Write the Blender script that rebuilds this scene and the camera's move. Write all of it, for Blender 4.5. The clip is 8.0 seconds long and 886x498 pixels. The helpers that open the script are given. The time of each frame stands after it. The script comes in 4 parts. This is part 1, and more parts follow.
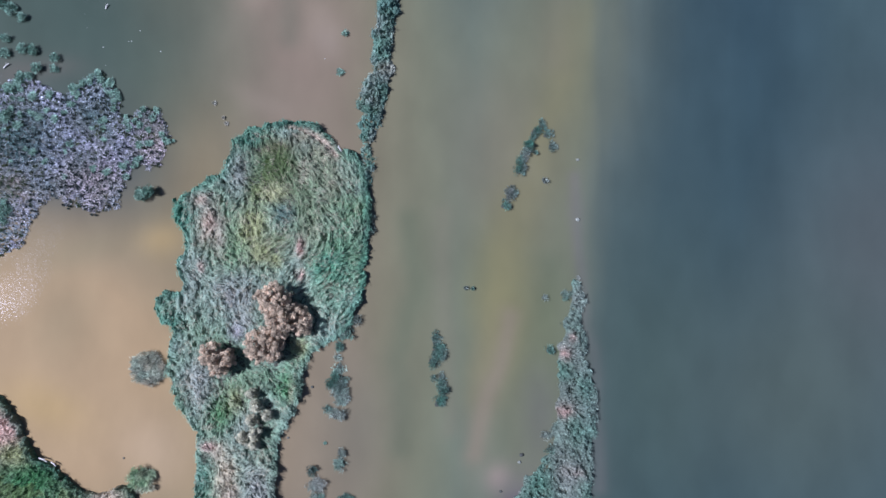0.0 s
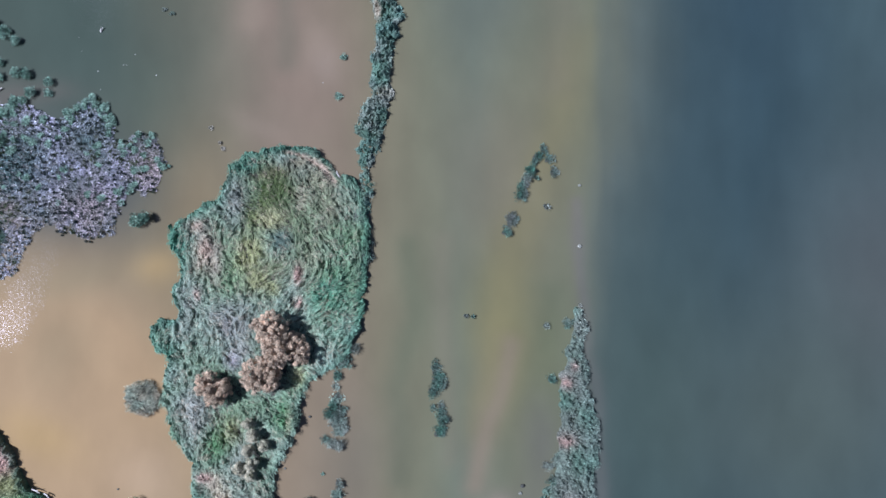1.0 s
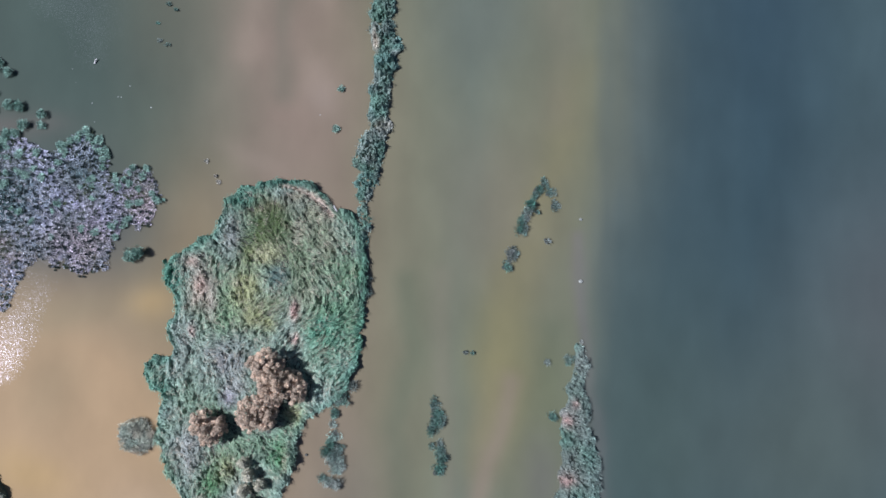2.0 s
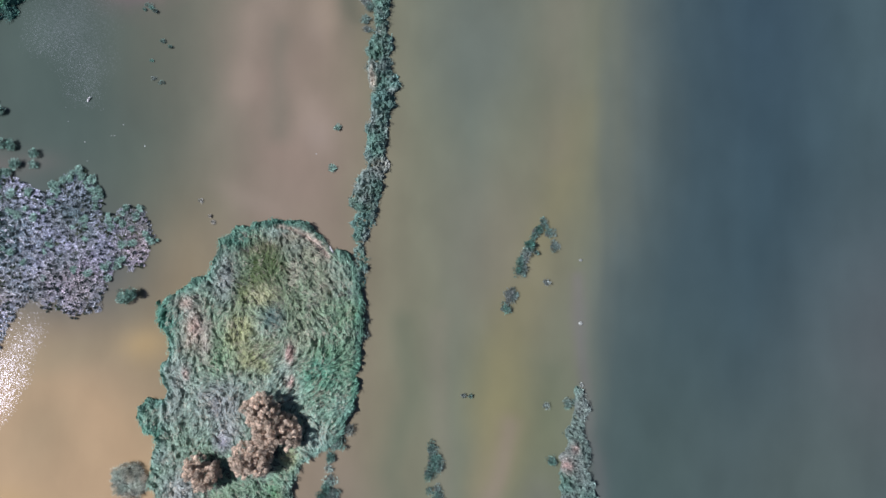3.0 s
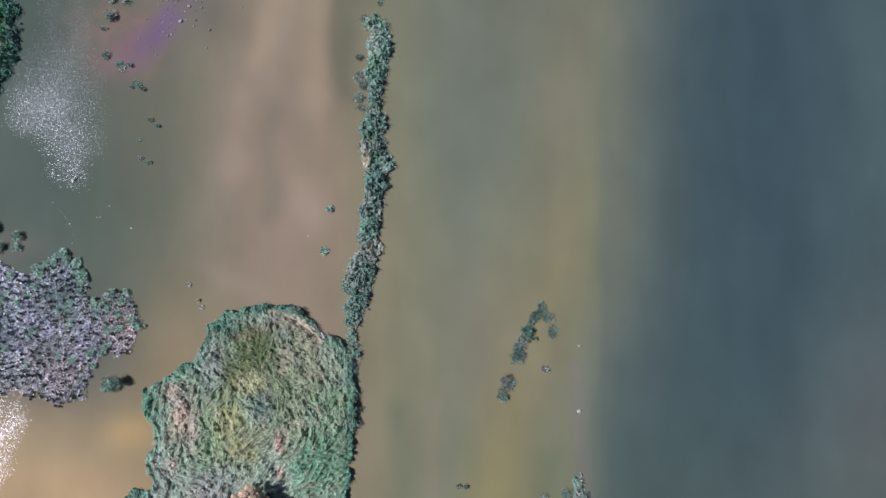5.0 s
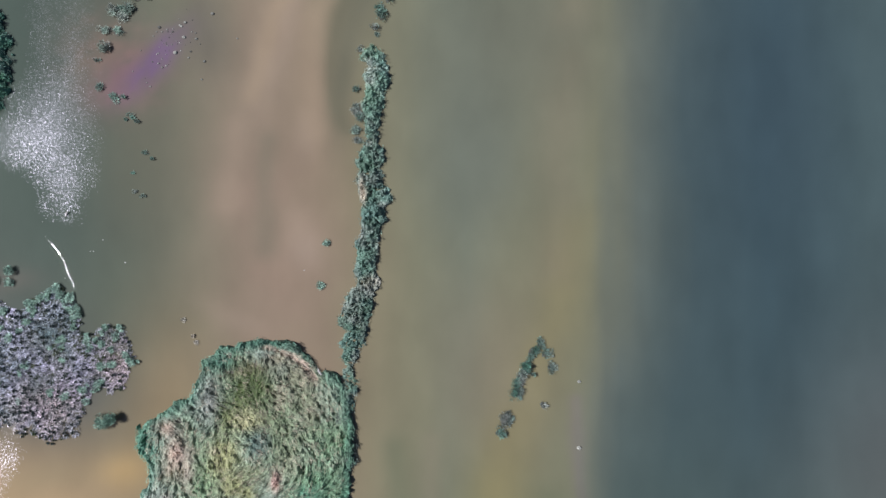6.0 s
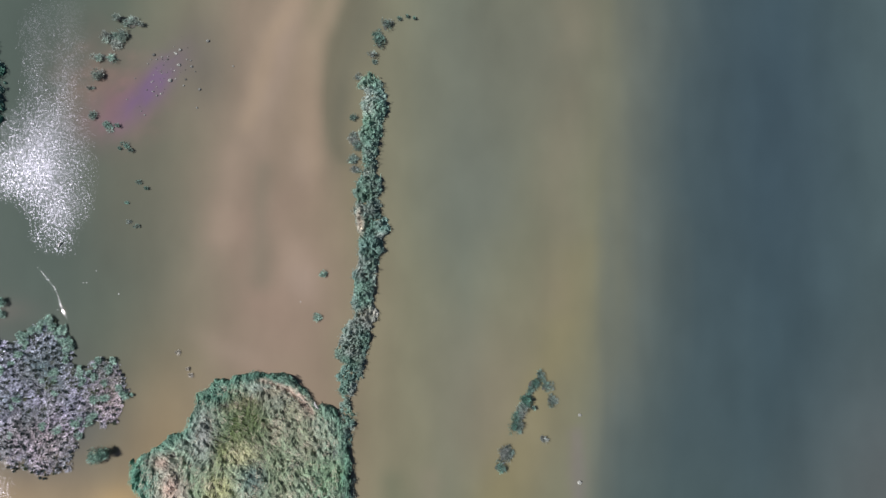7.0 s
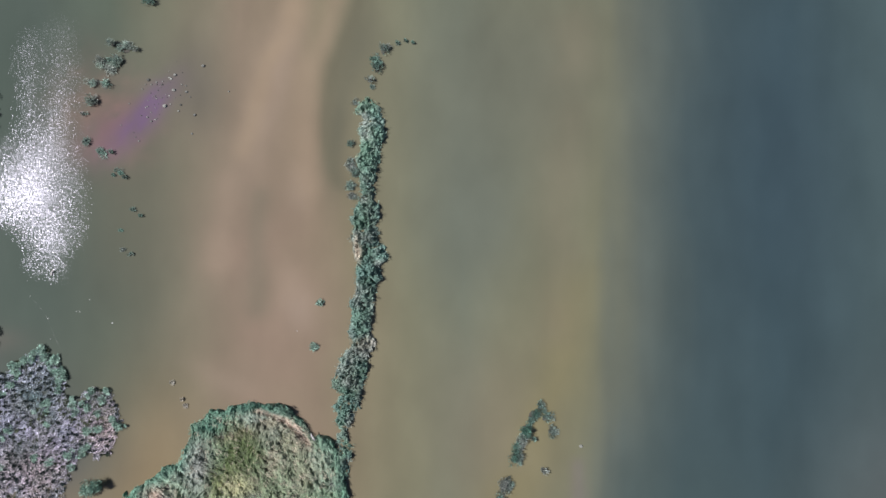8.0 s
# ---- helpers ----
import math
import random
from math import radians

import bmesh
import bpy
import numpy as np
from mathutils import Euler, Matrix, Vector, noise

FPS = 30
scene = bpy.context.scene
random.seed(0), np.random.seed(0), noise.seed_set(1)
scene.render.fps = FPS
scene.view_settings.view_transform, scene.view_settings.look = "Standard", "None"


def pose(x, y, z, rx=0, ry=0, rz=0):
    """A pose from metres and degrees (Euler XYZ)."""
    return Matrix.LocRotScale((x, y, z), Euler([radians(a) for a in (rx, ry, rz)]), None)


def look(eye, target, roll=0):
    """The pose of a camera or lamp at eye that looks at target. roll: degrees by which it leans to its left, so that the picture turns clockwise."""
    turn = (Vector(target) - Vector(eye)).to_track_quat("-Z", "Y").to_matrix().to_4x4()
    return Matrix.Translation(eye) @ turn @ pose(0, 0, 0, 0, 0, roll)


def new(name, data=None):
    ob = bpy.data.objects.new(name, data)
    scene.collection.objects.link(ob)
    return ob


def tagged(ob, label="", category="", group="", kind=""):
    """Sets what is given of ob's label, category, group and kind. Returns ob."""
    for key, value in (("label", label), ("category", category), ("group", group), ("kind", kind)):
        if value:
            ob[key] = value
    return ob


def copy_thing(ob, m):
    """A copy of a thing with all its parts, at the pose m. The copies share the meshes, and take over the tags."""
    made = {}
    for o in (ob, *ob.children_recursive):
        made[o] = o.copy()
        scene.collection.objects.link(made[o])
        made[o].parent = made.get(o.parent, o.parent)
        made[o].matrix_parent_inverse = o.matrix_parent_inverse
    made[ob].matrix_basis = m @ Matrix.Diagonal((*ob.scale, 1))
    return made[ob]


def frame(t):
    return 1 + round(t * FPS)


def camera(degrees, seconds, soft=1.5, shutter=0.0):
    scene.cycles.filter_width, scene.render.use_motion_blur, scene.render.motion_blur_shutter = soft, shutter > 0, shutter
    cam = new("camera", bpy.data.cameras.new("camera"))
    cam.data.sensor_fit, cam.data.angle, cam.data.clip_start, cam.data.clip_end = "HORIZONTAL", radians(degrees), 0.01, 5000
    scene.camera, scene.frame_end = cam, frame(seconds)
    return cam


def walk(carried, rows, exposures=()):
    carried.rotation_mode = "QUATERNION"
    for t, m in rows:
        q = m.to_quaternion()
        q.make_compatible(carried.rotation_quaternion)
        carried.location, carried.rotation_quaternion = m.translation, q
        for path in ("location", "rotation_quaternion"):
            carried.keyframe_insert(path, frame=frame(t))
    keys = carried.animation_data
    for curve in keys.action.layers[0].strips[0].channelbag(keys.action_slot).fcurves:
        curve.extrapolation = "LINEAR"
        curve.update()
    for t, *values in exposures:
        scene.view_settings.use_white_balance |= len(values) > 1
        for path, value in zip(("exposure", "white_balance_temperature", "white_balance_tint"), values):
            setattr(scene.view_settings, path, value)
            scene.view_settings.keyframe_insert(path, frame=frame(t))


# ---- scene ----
# A drone looks down on a shallow lagoon with a reed island; x is right, y is up the picture, the water lies at z = 0.
cam = camera(61.6, 8.0, soft=1.5)
ROWS = [
    (0.0, 0.000, 0.000, 102.013, 2.103, -0.964, 0.000),
    (0.5, 0.048, 1.562, 101.259, 2.198, -0.953, 0.005),
    (1.0, 0.100, 3.443, 100.535, 2.267, -0.938, 0.024),
    (2.5, 0.529, 10.621, 98.529, 2.397, -0.861, 0.107),
    (3.0, 0.756, 13.384, 97.907, 2.429, -0.826, 0.140),
    (3.5, 0.930, 16.211, 97.158, 2.490, -0.809, 0.181),
    (4.0, 1.138, 19.066, 96.657, 2.536, -0.800, 0.212),
    (4.5, 1.266, 21.715, 96.176, 2.579, -0.831, 0.233),
    (6.0, 1.383, 28.373, 94.694, 2.727, -0.996, 0.215),
    (6.5, 1.433, 30.317, 94.158, 2.794, -1.037, 0.249),
    (7.0, 1.522, 32.158, 93.472, 2.842, -1.023, 0.243),
    (7.5, 1.682, 33.784, 92.876, 2.935, -0.973, 0.235),
    (8.0, 1.840, 35.326, 92.133, 3.075, -0.924, 0.224),
]
walk(cam, [(t, pose(x, y, z, rx, ry, rz)) for t, x, y, z, rx, ry, rz in ROWS], exposures=[(0.0, 0.92, 5330, 14), (2.5, 0.91, 5670, 13), (4.5, 0.92, 5920, 13), (6.5, 0.96, 6230, 13), (8.0, 0.96, 6340, 13)])

# ---- light: a clear midday sun from the west ----
SUN_AZIMUTH, SUN_ELEVATION = 274.7, 56.7   # degrees clockwise from +y, degrees above the horizon
world = bpy.data.worlds.new("sky")
scene.world = world
world.use_nodes = True
wn = world.node_tree.nodes
sky = wn.new("ShaderNodeTexSky")
sky.sky_type, sky.sun_disc = "NISHITA", False
sky.sun_elevation, sky.sun_rotation = radians(SUN_ELEVATION), radians(SUN_AZIMUTH)
world.node_tree.links.new(sky.outputs[0], wn["Background"].inputs[0])
wn["Background"].inputs[1].default_value = 0.036
sun_way = Vector((math.sin(radians(SUN_AZIMUTH)) * math.cos(radians(SUN_ELEVATION)),
                  math.cos(radians(SUN_AZIMUTH)) * math.cos(radians(SUN_ELEVATION)), math.sin(radians(SUN_ELEVATION))))
sun = new("sun", bpy.data.lights.new("sun", "SUN"))
sun.data.energy, sun.data.angle, sun.data.color = 4.25, radians(0.53), (1.0, 0.985, 0.965)
sun.matrix_world = look(sun_way * 300, (0, 0, 0))


# ---- small mathematics: smooth noise, outlines ----
def lattice(ix, iy, seed):
    h = (ix.astype(np.int64) * 374761393 + iy.astype(np.int64) * 668265263 + seed * 974634777) & 0x7FFFFFFF
    h = ((h ^ (h >> 13)) * 1274126177) & 0x7FFFFFFF
    h = ((h ^ (h >> 16)) * 668265263) & 0x7FFFFFFF
    return (h ^ (h >> 15)) % 100003 / 100003.0


def grain(x, y, size, seed=0, octaves=2):
    """Smooth noise from 0 to 1 with features of that many metres."""
    total, weight, gain = 0.0, 0.0, 1.0
    for o in range(octaves):
        u, v = np.asarray(x) / size * 2 ** o, np.asarray(y) / size * 2 ** o
        iu, iv = np.floor(u), np.floor(v)
        fu, fv = u - iu, v - iv
        fu, fv = fu * fu * (3 - 2 * fu), fv * fv * (3 - 2 * fv)
        a, b = lattice(iu, iv, seed + o), lattice(iu + 1, iv, seed + o)
        c, d = lattice(iu, iv + 1, seed + o), lattice(iu + 1, iv + 1, seed + o)
        total = total + gain * ((a * (1 - fu) + b * fu) * (1 - fv) + (c * (1 - fu) + d * fu) * fv)
        weight += gain
        gain *= 0.5
    return total / weight


def rounded(points, steps=5):
    """A closed smooth outline through the points."""
    p = np.array(points, float).reshape(-1, 2)
    a, b, c, d = np.roll(p, 1, 0), p, np.roll(p, -1, 0), np.roll(p, -2, 0)
    rows = []
    for k in range(steps):
        t = k / steps
        rows.append(0.5 * (2 * b + (c - a) * t + (2 * a - 5 * b + 4 * c - d) * t * t + (3 * b - a - 3 * c + d) * t ** 3))
    return np.stack(rows, 1).reshape(-1, 2)


def belt(rows):
    """The outline of a belt along a line: rows of x, y and half the width."""
    r = np.array(rows, float).reshape(-1, 3)
    along = np.gradient(r[:, :2], axis=0)
    side = np.stack([-along[:, 1], along[:, 0]], 1)
    side /= np.linalg.norm(side, axis=1)[:, None]
    return rounded(np.concatenate([r[:, :2] + side * r[:, 2:], (r[:, :2] - side * r[:, 2:])[::-1]]), 3)


def inset(outline, by):
    """The outline drawn inwards by so many metres."""
    step = np.roll(outline, -1, 0) - np.roll(outline, 1, 0)
    side = np.stack([-step[:, 1], step[:, 0]], 1) / (np.linalg.norm(step, axis=1)[:, None] + 1e-9)
    area = np.sum(outline[:, 0] * np.roll(outline[:, 1], -1) - np.roll(outline[:, 0], -1) * outline[:, 1])
    return outline + side * by * (1 if area > 0 else -1)


def within(outline, x, y):
    """Signed distance to the outline, positive inside."""
    a, b = outline, np.roll(outline, -1, 0)
    odd = np.zeros(np.shape(x), bool)
    near = np.full(np.shape(x), 1e9)
    for (ax, ay), (bx, by) in zip(a, b):
        if ay != by:
            odd ^= ((ay > y) != (by > y)) & (x < (bx - ax) * (y - ay) / (by - ay) + ax)
        dx, dy = bx - ax, by - ay
        t = np.clip(((x - ax) * dx + (y - ay) * dy) / (dx * dx + dy * dy + 1e-9), 0, 1)
        near = np.minimum(near, np.hypot(x - ax - t * dx, y - ay - t * dy))
    return np.where(odd, near, -near)


def blob(x, y, cx, cy, rx, ry, turn=0.0):
    """A soft oval spot, 1 in the middle."""
    c, s = math.cos(radians(turn)), math.sin(radians(turn))
    u, v = (x - cx) * c + (y - cy) * s, -(x - cx) * s + (y - cy) * c
    return np.exp(-((u / rx) ** 2 + (v / ry) ** 2))


# ---- materials ----
def shader(name, roughness=0.7):
    m = bpy.data.materials.new(name)
    m.use_nodes = True
    n, k = m.node_tree.nodes, m.node_tree.links
    b = n["Principled BSDF"]
    b.inputs["Roughness"].default_value = roughness
    return m, n, k, b


def noise_node(n, k, scale, detail=3.0, coord="Object", stretch=None):
    tc = n.new("ShaderNodeTexCoord")
    t = n.new("ShaderNodeTexNoise")
    t.inputs["Scale"].default_value, t.inputs["Detail"].default_value = scale, detail
    if stretch:
        mp = n.new("ShaderNodeMapping")
        mp.inputs["Scale"].default_value = stretch
        k.new(tc.outputs[coord], mp.inputs[0])
        k.new(mp.outputs[0], t.inputs["Vector"])
    else:
        k.new(tc.outputs[coord], t.inputs["Vector"])
    return t


def ramp(n, k, source, stops):
    r = n.new("ShaderNodeValToRGB")
    while len(r.color_ramp.elements) < len(stops):
        r.color_ramp.elements.new(0.5)
    for e, (p, c) in zip(r.color_ramp.elements, stops):
        e.position, e.color = p, (*c, 1) if len(c) == 3 else (c[0], c[0], c[0], 1)
    k.new(source, r.inputs[0])
    return r


def times(n, k, a, b):
    m = n.new("ShaderNodeMix")
    m.data_type, m.blend_type = "RGBA", "MULTIPLY"
    m.inputs[0].default_value = 1.0
    k.new(a, m.inputs[6])
    k.new(b, m.inputs[7])
    return m.outputs[2]


def relief(n, k, b, source, strength, distance):
    bump = n.new("ShaderNodeBump")
    bump.inputs["Strength"].default_value, bump.inputs["Distance"].default_value = strength, distance
    k.new(source, bump.inputs["Height"])
    k.new(bump.outputs[0], b.inputs["Normal"])
    return bump


def leaf_material(name, roughness=0.55):
    """Leaves: each blade's own tint, mottled along its length."""
    m, n, k, b = shader(name, roughness)
    at = n.new("ShaderNodeAttribute")
    at.attribute_name = "tint"
    nz = noise_node(n, k, 2.2, 3)
    r = ramp(n, k, nz.outputs[0], [(0.3, (0.75,)), (0.7, (1.25,))])
    k.new(times(n, k, at.outputs[0], r.outputs[0]), b.inputs["Base Color"])
    b.inputs["Specular IOR Level"].default_value = 0.35
    thin, both = n.new("ShaderNodeBsdfTranslucent"), n.new("ShaderNodeMixShader")
    both.inputs[0].default_value = 0.3
    k.new(b.inputs["Base Color"].links[0].from_socket, thin.inputs["Color"])
    k.new(b.outputs[0], both.inputs[1])
    k.new(thin.outputs[0], both.inputs[2])
    k.new(both.outputs[0], n["Material Output"].inputs["Surface"])
    return m


def earth_material(name, dark, light, scale=1.3):
    m, n, k, b = shader(name, 0.85)
    nz = noise_node(n, k, scale, 5)
    r = ramp(n, k, nz.outputs[0], [(0.3, dark), (0.7, light)])
    k.new(r.outputs[0], b.inputs["Base Color"])
    relief(n, k, b, nz.outputs[0], 0.6, 0.1)
    return m


def bark_material():
    m, n, k, b = shader("bark", 0.85)
    nz = noise_node(n, k, 9.0, 4, stretch=(1, 1, 0.2))
    k.new(ramp(n, k, nz.outputs[0], [(0.3, (0.04, 0.03, 0.024)), (0.75, (0.13, 0.10, 0.08))]).outputs[0], b.inputs["Base Color"])
    relief(n, k, b, nz.outputs[0], 0.7, 0.03)
    return m


def stone_material():
    m, n, k, b = shader("pale_stone", 0.8)
    nz = noise_node(n, k, 7.0, 4)
    each = n.new("ShaderNodeObjectInfo")
    tone = ramp(n, k, each.outputs["Random"], [(0.0, (0.2,)), (0.5, (0.7,)), (1.0, (1.8,))])
    k.new(times(n, k, ramp(n, k, nz.outputs[0], [(0.35, (0.07, 0.07, 0.062)), (0.7, (0.27, 0.27, 0.24))]).outputs[0], tone.outputs[0]), b.inputs["Base Color"])
    relief(n, k, b, nz.outputs[0], 0.5, 0.03)
    return m


def water_material():
    """Turbid shallow water: the silt's own colour, a smooth surface, wind ripples in patches."""
    m, n, k, b = shader("turbid_water", 0.08)
    at = n.new("ShaderNodeAttribute")
    at.attribute_name = "silt"
    nz = noise_node(n, k, 0.16, 4, stretch=(1, 0.6, 1))
    r = ramp(n, k, nz.outputs[0], [(0.3, (0.93,)), (0.7, (1.08,))])
    k.new(times(n, k, at.outputs[0], r.outputs[0]), b.inputs["Base Color"])
    rp = n.new("ShaderNodeAttribute")
    rp.attribute_name = "ripple"
    # wind ripples: small facets, each tilted its own way; towards the rim of a patch fewer of them are raised
    tc = n.new("ShaderNodeTexCoord")
    cells = []
    for scale in (23.0, 32.0):
        v = n.new("ShaderNodeTexVoronoi")
        v.voronoi_dimensions = "2D"
        v.inputs["Scale"].default_value = scale
        k.new(tc.outputs["Object"], v.inputs["Vector"])
        cells.append(v)
    pick = n.new("ShaderNodeSeparateColor")
    k.new(cells[0].outputs["Color"], pick.inputs[0])
    blown = n.new("ShaderNodeMath")
    blown.operation = "GREATER_THAN"
    k.new(rp.outputs["Fac"], blown.inputs[0])
    k.new(pick.outputs[2], blown.inputs[1])
    tilt = n.new("ShaderNodeVectorMath")
    tilt.operation = "ADD"
    k.new(cells[0].outputs["Color"], tilt.inputs[0])
    k.new(cells[1].outputs["Color"], tilt.inputs[1])
    even = n.new("ShaderNodeVectorMath")
    even.operation = "SUBTRACT"
    even.inputs[1].default_value = (1, 1, 1)
    k.new(tilt.outputs[0], even.inputs[0])
    flat = n.new("ShaderNodeVectorMath")
    flat.operation = "MULTIPLY"
    flat.inputs[1].default_value = (0.075, 0.075, 0)
    k.new(even.outputs[0], flat.inputs[0])
    raised = n.new("ShaderNodeVectorMath")
    raised.operation = "SCALE"
    lean = n.new("ShaderNodeAttribute")
    lean.attribute_name = "lean"
    slant = n.new("ShaderNodeVectorMath")
    slant.operation = "MULTIPLY_ADD"
    slant.inputs[1].default_value = (0, 0.12, 0)
    k.new(lean.outputs["Fac"], slant.inputs[0])
    k.new(flat.outputs[0], slant.inputs[2])
    k.new(slant.outputs[0], raised.inputs[0])
    k.new(blown.outputs[0], raised.inputs["Scale"])
    geo = n.new("ShaderNodeNewGeometry")
    facing = n.new("ShaderNodeVectorMath")
    facing.operation = "ADD"
    k.new(raised.outputs[0], facing.inputs[0])
    k.new(geo.outputs["Normal"], facing.inputs[1])
    unit = n.new("ShaderNodeVectorMath")
    unit.operation = "NORMALIZE"
    k.new(facing.outputs[0], unit.inputs[0])
    k.new(unit.outputs[0], b.inputs["Normal"])
    mr = n.new("ShaderNodeMapRange")
    mr.inputs["To Min"].default_value, mr.inputs["To Max"].default_value = 0.02, 0.21
    k.new(blown.outputs[0], mr.inputs["Value"])
    k.new(mr.outputs[0], b.inputs["Roughness"])
    b.inputs["IOR"].default_value = 1.33
    # lilac cast of the sun glint, put into the reflection's colour
    b.inputs["Specular Tint"].default_value = (0.88, 0.84, 1.0, 1)
    return m


LEAF = leaf_material("reed_leaf")
STRAW = leaf_material("dry_reed", 0.7)
FOLIAGE = leaf_material("tree_foliage", 0.6)
MUD = earth_material("wet_mud", (0.02, 0.021, 0.017), (0.05, 0.046, 0.035))
BED = earth_material("lake_bed", (0.10, 0.09, 0.065), (0.2, 0.17, 0.12), 0.2)
FOAM = earth_material("dried_foam", (0.3, 0.3, 0.29), (0.5, 0.5, 0.48), 6.0)
BLEACHED = earth_material("bleached_wood", (0.32, 0.29, 0.28), (0.62, 0.58, 0.56), 8.0)
BARK, STONE, WATER = bark_material(), stone_material(), water_material()


# ---- meshes ----
def mesh(name, verts, faces, material, parent=None, tints=None, smooth=False, label=""):
    me = bpy.data.meshes.new(name)
    me.from_pydata(np.asarray(verts, float).tolist(), [], faces if isinstance(faces, list) else faces.tolist())
    if tints is not None:
        ca = me.color_attributes.new("tint", "FLOAT_COLOR", "POINT")
        ca.data.foreach_set("color", np.concatenate([tints, np.ones((len(tints), 1))], 1).astype(np.float32).ravel())
    if smooth:
        me.polygons.foreach_set("use_smooth", np.ones(len(me.polygons), bool))
    me.materials.append(material)
    me.update()
    ob = new(name, me)
    ob.parent = parent
    if label:
        tagged(ob, label)
    return ob


def part(name, bm, material, parent, label=""):
    me = bpy.data.meshes.new(name)
    bm.to_mesh(me)
    bm.free()
    me.materials.append(material)
    ob = new(name, me)
    ob.parent = parent
    if label:
        tagged(ob, label)
    return ob


def blades(base, lean, reach, height, width, tint):
    """Bent leaf blades, five corners each: vertices, faces, tints. lean: unit directions on the ground."""
    n = len(base)
    side = np.stack([-lean[:, 1], lean[:, 0], np.zeros(n)], 1) * width[:, None] * 0.5
    out = np.concatenate([lean, np.zeros((n, 1))], 1) * reach[:, None]
    up = np.zeros((n, 3))
    up[:, 2] = height
    mid = base + up * 0.78 + out * 0.40
    tip = base + up + out
    verts = np.stack([base - side * 0.5, base + side * 0.5, mid + side, mid - side, tip], 1).reshape(-1, 3)
    i = np.arange(n)[:, None] * 5
    faces = (i + np.array([0, 1, 2, 3])).tolist() + (i + np.array([3, 2, 4])).tolist()
    return verts, faces, np.repeat(tint, 5, 0)


def tufts(rng, px, py, pz, count, radius, height, flow, comb, width, tint, spread=0.35, vary=0.3):
    """Tufts of blades at the points. flow: the direction in which they are combed, comb: how strictly (0 radial, 1 all one way)."""
    n = len(px)
    tuft = np.repeat(np.arange(n), count)
    m = len(tuft)
    spin = rng.uniform(0, 2 * np.pi, m)
    cx = np.cos(spin) * (1 - comb[tuft]) + np.cos(flow[tuft]) * comb[tuft] + rng.normal(0, spread, m)
    cy = np.sin(spin) * (1 - comb[tuft]) + np.sin(flow[tuft]) * comb[tuft] + rng.normal(0, spread, m)
    size = np.hypot(cx, cy) + 1e-6
    lean = np.stack([cx / size, cy / size], 1)
    r = radius[tuft]
    off = np.sqrt(rng.random(m)) * r * 0.75
    base = np.stack([px[tuft] + np.cos(spin) * off, py[tuft] + np.sin(spin) * off, pz[tuft]], 1)
    h = height[tuft] * rng.uniform(0.45, 1.1, m) * (1.1 - 0.35 * off / (r + 1e-6))
    reach = r * rng.uniform(0.35, 1.1, m)
    shade = rng.lognormal(0, vary, m)[:, None]
    return blades(base, lean, reach, h, width[tuft] * rng.uniform(0.7, 1.3, m), tint[tuft] * shade)


def plate(name, outline, top, material, parent=None, deep=0.6):
    """Low land with a sloping shore: the outline, sunk under the water at its rim."""
    c = outline.mean(0)
    n = len(outline)
    bm = bmesh.new()
    inner = outline + (c - outline) * 0.02
    a = [bm.verts.new((x, y, -deep)) for x, y in outline]
    b = [bm.verts.new((x, y, top * 0.6)) for x, y in outline]
    d = [bm.verts.new((x, y, top)) for x, y in inner]
    for i in range(n):
        j = (i + 1) % n
        bm.faces.new((a[i], a[j], b[j], b[i]))
        bm.faces.new((b[i], b[j], d[j], d[i]))
    bmesh.ops.triangulate(bm, faces=[bm.faces.new(d)])
    bm.normal_update()
    return part(name, bm, material, parent)


def scatter(rng, outline, spacing, margin=0.0, wild=0.5, jitter=0.9):
    """Jittered points inside the outline, whose edge is frayed by noise: x, y, distance to the edge."""
    lo, hi = outline.min(0) - 1, outline.max(0) + 1
    gx, gy = np.meshgrid(np.arange(lo[0], hi[0], spacing), np.arange(lo[1], hi[1], spacing))
    x = (gx + rng.uniform(-jitter, jitter, gx.shape) * spacing).ravel()
    y = (gy + rng.uniform(-jitter, jitter, gy.shape) * spacing).ravel()
    d = within(outline, x, y) - margin + (grain(x, y, 1.6, 91) - 0.5) * 2 * wild
    keep = d > 0
    return x[keep], y[keep], d[keep]


# leaf colours
TEAL = np.array((0.085, 0.203, 0.146))
GREEN = np.array((0.140, 0.225, 0.125))
LUSH = np.array((0.065, 0.20, 0.075))
YELLOW = np.array((0.33, 0.34, 0.18))
SEDGE = np.array((0.060, 0.092, 0.026))
OLIVE = np.array((0.150, 0.180, 0.060))
DRY = np.array((0.45, 0.375, 0.29))
PINK = np.array((0.48, 0.33, 0.285))
GREY = np.array((0.305, 0.318, 0.290))
# also paints the sun glint into the marsh stubble
LILAC = np.array((0.42, 0.405, 0.50))
ASH = np.array((0.33, 0.315, 0.30))
BLUE = np.array((0.10, 0.165, 0.165))


def blend(tint, colour, weight):
    w = np.clip(weight, 0, 1)[:, None]
    return tint * (1 - w) + colour * w


# ---- the setting: lake bed, water ----
def axis(lo, hi, step, far):
    out = [far * f for f in (0.03, 0.06, 0.15, 0.4, 1.0)]
    return np.concatenate([[lo - o for o in out[::-1]], np.arange(lo, hi + step / 2, step), [hi + o for o in out]])


